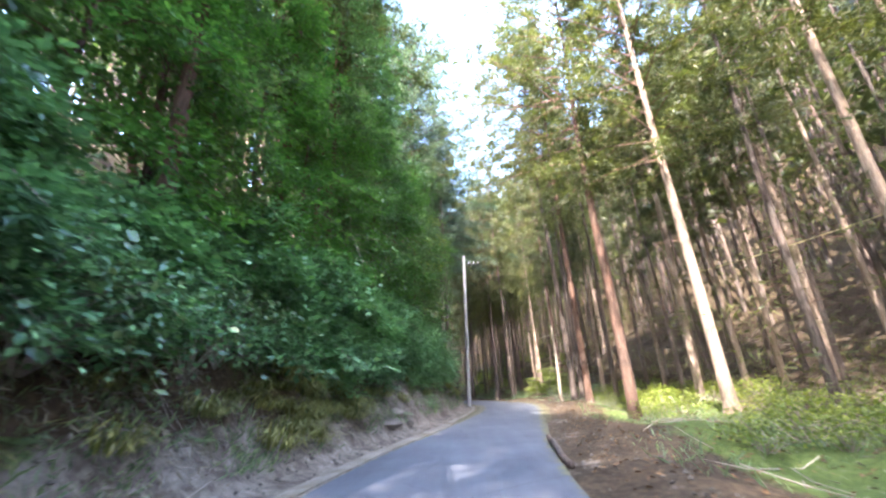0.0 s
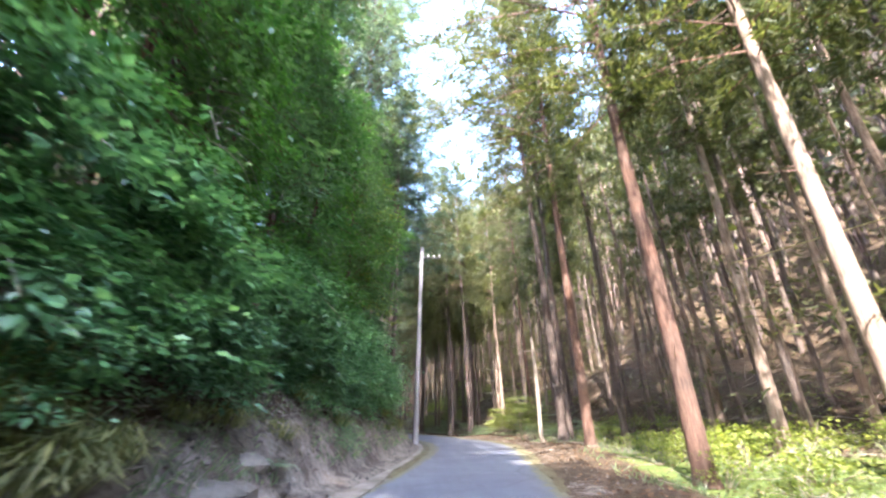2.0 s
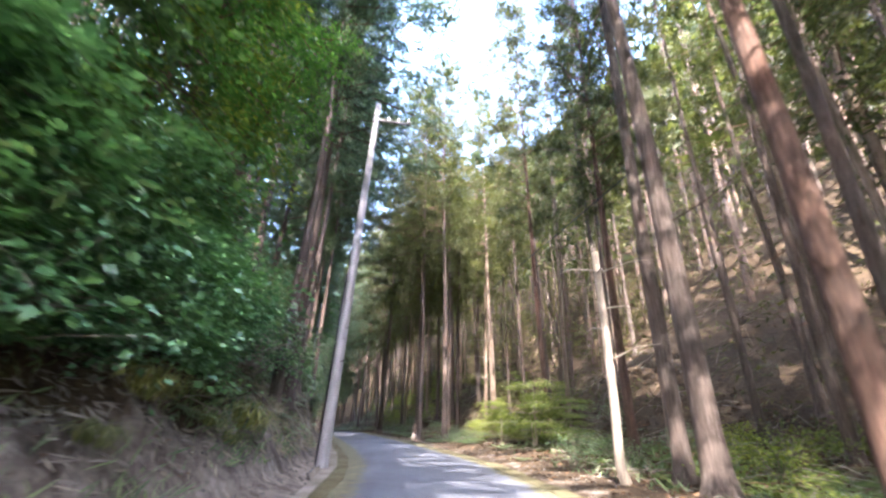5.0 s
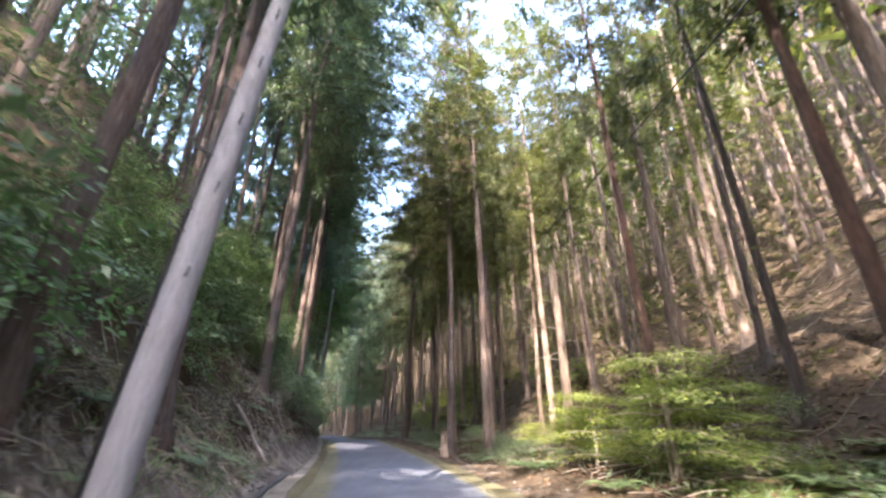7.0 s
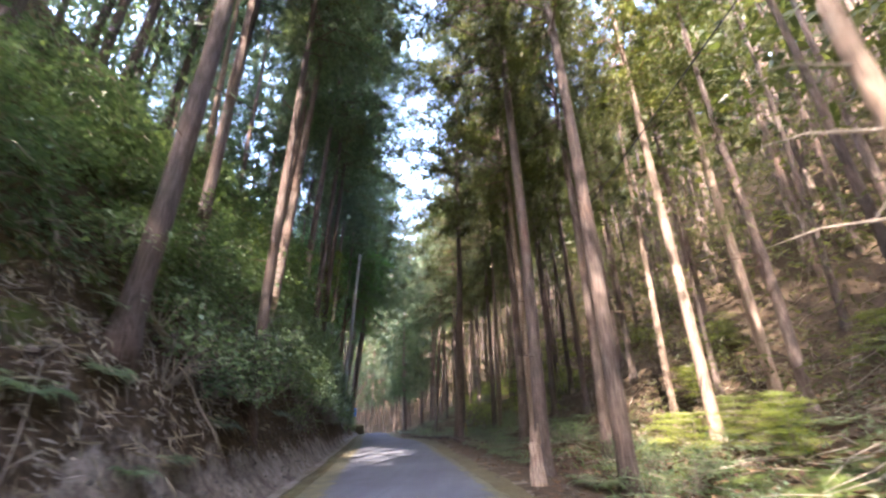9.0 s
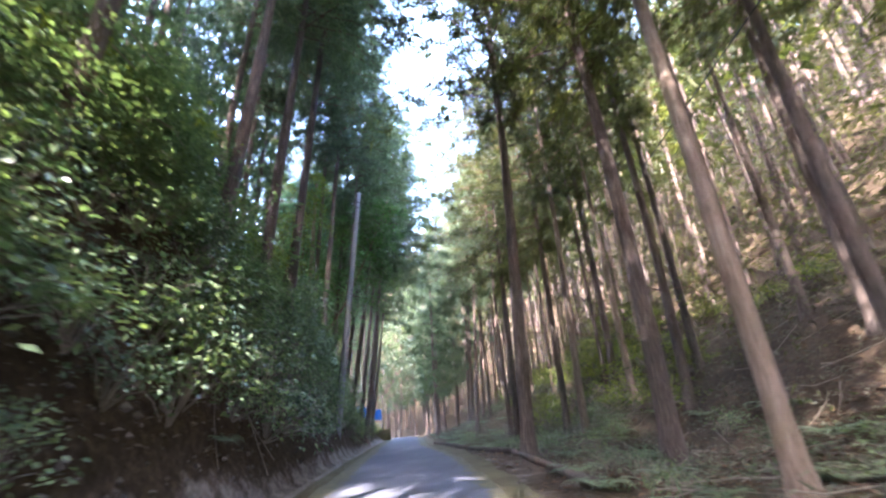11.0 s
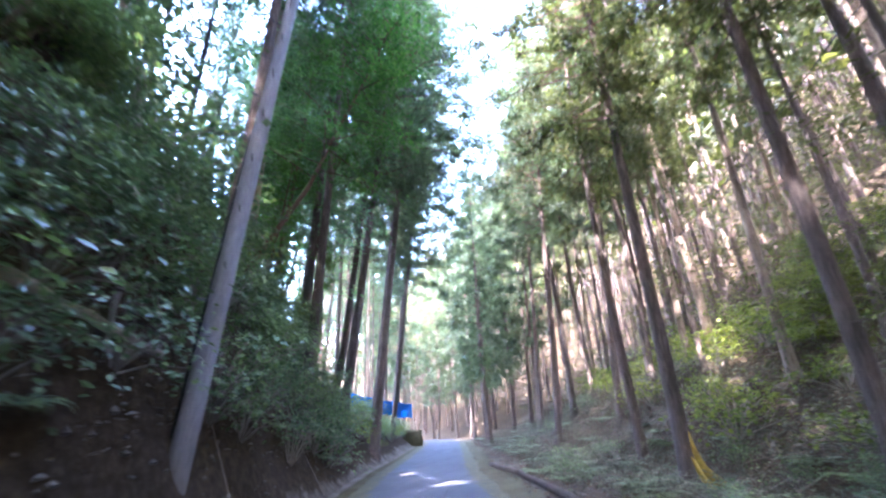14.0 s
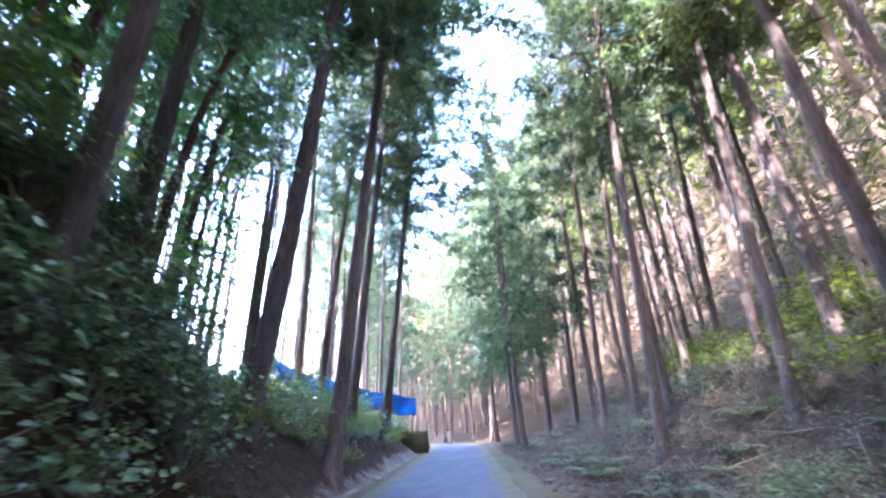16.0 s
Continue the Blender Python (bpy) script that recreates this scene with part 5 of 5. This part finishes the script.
log_between("fallen_branch", (-6.75, 67.5, 6.8), (-6.2, 67.0, 5.6), 0.05, 0.03, BARK_DEAD, "bare fallen branch caught on the bank", "branch", 0.05, 6, 73)


def bare_vine(x, y, z):
    """A leafless vine hanging from the crowns, with crooked side shoots."""
    rng = np.random.default_rng(79)
    vine = new("hanging_vine")
    h = np.linspace(5.0, 0.0, 12)
    main = np.stack([x - 0.25 * h + 0.07 * np.sin(h * 3), y + 0.12 * h + 0.07 * np.cos(h * 2.3), z + h], -1)
    part("stem", Shape().tube(main, np.linspace(0.03, 0.016, 12), 5), BARK_DEAD, vine, smooth=True)
    for i in range(13):
        p = main[rng.integers(6, 12)]
        d = unit(np.array([rng.uniform(-0.3, 1.0), rng.uniform(-1, 1), rng.uniform(-0.5, 0.45)]))
        q = np.linspace(0, 1, 6)[:, None]
        side = unit(np.cross(d, [0, 0, 1.0]))
        ln = rng.uniform(0.5, 1.3)
        pts = p + d * q * ln + side * np.sin(q * rng.uniform(2, 5)) * 0.16 + np.array([0, 0, -0.35]) * q ** 2 * ln
        part("shoot", Shape().tube(pts, np.linspace(0.014, 0.004, 6), 4), BARK_DEAD, vine, smooth=True)
    return tagged(vine, "bare grey vine hanging in front of the leafy bank", "vine")


bare_vine(-3.2, 15.0, 6.3)


def boulder(seed, r, label):
    rng = np.random.default_rng(seed)
    bm = bmesh.new()
    bmesh.ops.create_icosphere(bm, subdivisions=2, radius=1)
    ph = rng.uniform(0, 6.28, 6)
    for v in bm.verts:
        c = v.co
        k = 1 + 0.18 * math.sin(c.x * 2.3 + ph[0]) + 0.15 * math.sin(c.y * 3.1 + ph[1]) + 0.12 * math.sin(c.z * 4 + ph[2])
        v.co = Vector((c.x * r * k, c.y * r * 0.8 * k, c.z * r * 0.6 * k))
    me = bpy.data.meshes.new("boulder")
    bm.to_mesh(me)
    bm.free()
    me.materials.append(STONE)
    return tagged(new("boulder", me), label, "stone", "stones at the bank foot")


stones = Kind([lambda s=s: boulder(s, 0.2, "rough grey stone at the foot of the bank") for s in (121, 122, 123)])
for y in np.arange(1, 60, 1.9):
    yy = y + rng.uniform(-0.8, 0.8)
    u = rng.uniform(-3.7, -2.7)
    stones.put(stand(float(road_x(yy)) + u, yy, rng.uniform(0, 6.28), rng.uniform(0.25, 0.7), sink=0.07))
for x, y, s in ((-2.5, 14.8, 2.6), (-2.3, 15.5, 2.2), (-2.45, 16.1, 1.8), (-2.05, 14.5, 1.5), (-2.0, 16.6, 1.2), (0.2, 34.4, 1.3), (-0.3, 35.2, 1.5), (0.25, 33.0, 0.9), (0.2, 36.2, 0.7), (6.2, 42.0, 1.2), (5.9, 41.0, 0.8)):
    stones.put(stand(x, y, x * 5, s * 0.9, sink=0.09 * s))


def snag(x, y, top, d, mat, label, lean=0.0, branches=6, seed=5):
    """A dead trunk with a broken, splintered top and bare branch stubs."""
    rng = np.random.default_rng(seed)
    thing = new("dead_tree")
    thing.matrix_basis = stand(x, y, 0.0, 1.0, lean, 1.57 + math.pi)
    h = top - gz(x, y)
    z = np.array([-0.4, 0, 0.3, h * 0.3, h * 0.6, h * 0.85, h - 0.12, h])
    r = d / 2 * np.array([1.3, 1.25, 1.08, 1.0, 0.92, 0.86, 0.82, 0.3])
    p = np.stack([rng.normal(0, 0.02, 8), rng.normal(0, 0.02, 8), z], -1)
    s = Shape().tube(p, r, 11, 0.08, rng)
    for i in range(5):
        an = i * 1.3
        c = np.array([math.cos(an) * d * 0.28, math.sin(an) * d * 0.28, h - 0.1])
        s.tube([c, c + [0, 0, rng.uniform(0.15, 0.4)]], [d * 0.13, 0.005], 4)
    part("trunk", s, mat, thing, smooth=True)
    for i in range(branches):
        hh = h * rng.uniform(0.35, 0.95)
        an, ln = rng.uniform(0, 6.28), rng.uniform(0.4, 1.5)
        v = np.array([math.cos(an), math.sin(an), rng.uniform(-0.3, 0.3)])
        part("branch_stub", Shape().tube([v * 0.02 + [0, 0, hh], v * ln * 0.6 + [0, 0, hh], v * ln + [0, 0, hh - 0.15]], [0.022, 0.014, 0.005], 5), BARK_DEAD, thing)
    return tagged(thing, label, "dead tree")


snag(6.7, 43.2, 8.15, 0.26, BARK_PALE, "pale dead trunk with a broken top behind the bright bush", 0.0, 5, 5)
snag(6.36, 30.9, 6.6, 0.18, BARK_DEAD, "slim grey dead trunk with bare branch stubs", 0.0, 9, 6)
snag(3.45, 48.6, gz(3.45, 48.6) + 0.8, 0.26, BARK_PALE, "short pale cut stump beside the road", 0.0, 0, 7)


def utility_pole(base, top, r0, r1, arm, label):
    """Tapered pole with step bolts, a conduit, bands, and a crossarm with insulators."""
    pole = new("utility_pole")
    b = Vector(base)
    axis = Vector(top) - b
    L = axis.length
    pole.matrix_basis = Matrix.Translation(b) @ Vector((0, 0, 1)).rotation_difference(axis).to_matrix().to_4x4()
    zs = np.linspace(-0.8, L, 14)
    part("shaft", Shape().tube(np.stack([zs * 0, zs * 0, zs], -1), np.interp(zs, [0, L], [r0, r1]), 20), POLE_GREY, pole, smooth=True)
    for i, h in enumerate(np.arange(2.0, L - 0.4, 0.45)):
        r = float(np.interp(h, [0, L], [r0, r1]))
        sx = 1 if i % 2 else -1
        dx, dy = sx * 0.55, -0.83
        s = Shape().tube([(dx * r * 0.9, dy * r * 0.9, h), (dx * (r + 0.15), dy * (r + 0.15), h - 0.02)], [0.011, 0.011], 6)
        s.tube([(dx * (r + 0.145), dy * (r + 0.145), h - 0.035), (dx * (r + 0.15), dy * (r + 0.15), h + 0.03)], [0.012, 0.012], 6)
        part("step_bolt", s, STEEL, pole)
    r = r0 + 0.018
    part("conduit", Shape().tube([(-r * 0.9, -r * 0.42, 0.0), (-r * 0.86, -r * 0.4, L * 0.3), (-r * 0.8, -r * 0.36, L * 0.42)], [0.022, 0.022, 0.022], 8), RUBBER, pole, "dark cable conduit", True)
    for h in (L - 0.9, L - 0.6):
        rr = float(np.interp(h, [0, L], [r0, r1])) + 0.004
        part("band", Shape().tube([(0, 0, h - 0.03), (0, 0, h + 0.03)], [rr, rr], 20), STEEL, pole, smooth=True)
    if arm:
        a = part("crossarm", Shape().box(arm * 0.45, 0, L - 0.75, abs(arm) * 1.1, 0.09, 0.09, 0.01), STEEL, pole)
        for q in (0.35, 0.65, 0.95):
            s = Shape()
            h = L - 0.705
            s.tube([(arm * q, 0, h), (arm * q, 0, h + 0.05), (arm * q, 0, h + 0.06), (arm * q, 0, h + 0.12), (arm * q, 0, h + 0.13), (arm * q, 0, h + 0.17)], [0.02, 0.02, 0.05, 0.045, 0.03, 0.025], 10)
            part("insulator", s, CERAMIC, a, "white ceramic insulator", True)
    return tagged(pole, label, "utility pole", "utility poles")


utility_pole((0.4, 33.6, gz(0.4, 33.6)), (0.92, 34.8, 13.6), 0.145, 0.095, 1.2, "grey weathered utility pole with step bolts, leaning over the road")
utility_pole((-6.0, 68.1, gz(-6.0, 68.1)), (-5.55, 68.9, 15.9), 0.135, 0.095, 0, "grey weathered utility pole at the foot of the bank")


def cable(a, b, sag, r, mat, label, name="cable"):
    a, b = np.array(a, float), np.array(b, float)
    q = np.linspace(0, 1, 40)
    p = a + (b - a) * q[:, None]
    p[:, 2] -= 4 * sag * q * (1 - q)
    return tagged(part(name, Shape().tube(p, np.full(40, r), 6), mat, None, label, True), category=name)


cable((2.0, 34.8, 12.75), (6.62, 18.9, 18.6), 0.1, 0.014, RUBBER, "thin black cable from the pole to the trees")
cable((7.8, 31.2, 9.0), (6.3, 73.5, 13.5), 0.1, 0.018, RUBBER, "thin black cable hung along the trees")
cable((6.3, 73.5, 13.5), (4.8, 87.5, 13.2), 0.3, 0.018, RUBBER, "thin black cable hung along the trees")
cable((10.3, 20.9, 6.75), (12.4, 12.0, 5.9), 0.1, 0.018, ROPE, "old straw-coloured rope tied between two trunks", "rope")


def tarp_fence(line, hang):
    """Blue sheet along a line of (x, y, top), hanging down by hang at its two ends."""
    thing = new("tarp_fence")
    n = 60
    q = np.linspace(0, 1, n)
    at = np.linspace(0, 1, len(line))
    x, y, top = (np.interp(q, at, [p[k] for p in line]) for k in range(3))
    top = top - 0.1 * np.abs(np.sin(q * 6 * math.pi))
    drop = np.interp(q, [0, 1], hang)
    rows = []
    for k in range(7):
        v = k / 6
        rip = 0.07 * np.sin(q * 60 + v * 2) * (0.3 + v) + 0.05 * np.sin(q * 23 + v * 5)
        rows.append(np.stack([x + rip, y - rip, top - drop * v * (1 + 0.06 * np.sin(q * 31))], -1))
    v = np.stack(rows, 0)
    i, j = np.meshgrid(np.arange(6), np.arange(n - 1), indexing="ij")
    f = (i * n + j).ravel()
    front = Shape().add(v.reshape(-1, 3), np.stack([f, f + 1, f + n + 1, f + n], -1))
    front.add((v + [0.012, 0.012, 0]).reshape(-1, 3), np.stack([f + n, f + n + 1, f + 1, f], -1))
    part("sheet", front, TARP, thing, smooth=True)
    for k in np.linspace(0, n - 1, 7).astype(int):
        part("post", Shape().tube([(x[k] + 0.08, y[k] + 0.08, gz(x[k], y[k]) - 0.3), (x[k] + 0.08, y[k] + 0.08, top[k] + 0.12)], [0.03, 0.025], 7), BARK_DEAD, thing, smooth=True)
    part("top_rope", Shape().tube(np.stack([x, y, top + 0.02], -1), np.full(n, 0.012), 5), ROPE, thing)
    return tagged(thing, "bright blue plastic sheet fence strung between thin posts", "fence")


tarp_fence([(-18.9, 92.0, 9.6), (-17.8, 94.0, 8.55), (-15.7, 98.0, 7.8), (-14.3, 104.0, 7.6)], (0.75, 1.2))


def moss_skirt(x, y):
    """Bright straw and moss heaped against one side of a trunk's foot."""
    rng = np.random.default_rng(77)
    s = Shape()
    z = gz(x, y)
    q = np.linspace(0, 1, 6)
    s.tube(np.stack([x + 0.17 + 0.75 * q ** 1.9, y - 0.12 - 0.1 * q, z + 1.25 * (1 - q) ** 1.9 - 0.04], -1), np.array([0.02, 0.06, 0.1, 0.12, 0.1, 0.03]), 11, 0.22, rng)
    s.tube(np.stack([x + 0.1 + 0.3 * q, y - 0.2 - 0.3 * q ** 2, z + 0.7 * (1 - q) ** 1.9 - 0.04], -1), np.array([0.02, 0.05, 0.08, 0.09, 0.08, 0.03]), 9, 0.22, rng)
    return tagged(part("straw_heap", s, MOSS_GOLD, None, "golden moss and straw heaped against a trunk foot", True), category="moss")


moss_skirt(1.22, 76.5)


def mossy_block():
    bm = bmesh.new()
    bmesh.ops.create_cube(bm, size=1, matrix=Matrix.Diagonal((1.5, 1.7, 1.35, 1)))
    bmesh.ops.subdivide_edges(bm, edges=bm.edges[:], cuts=5, use_grid_fill=True)
    for v in bm.verts:
        c = v.co
        k = 0.06 * math.sin(c.x * 5 + 1) * math.sin(c.y * 4) + 0.05 * math.sin(c.z * 6 + c.x * 3)
        v.co = c * (1 - 0.05 * (abs(c.x) / 0.75) ** 4 * (abs(c.z) / 0.67) ** 4) + c.normalized() * k
    me = bpy.data.meshes.new("mossy_block")
    bm.to_mesh(me)
    bm.free()
    me.polygons.foreach_set("use_smooth", np.full(len(me.polygons), True))
    me.materials.append(MOSS)
    ob = new("mossy_block", me)
    ob.matrix_basis = Matrix.Translation((-12.75, 99.0, gz(-12.75, 99.0) + 0.4)) @ Matrix.Rotation(0.25, 4, "Z")
    return tagged(ob, "moss-covered concrete block at the road edge", "block")


mossy_block()
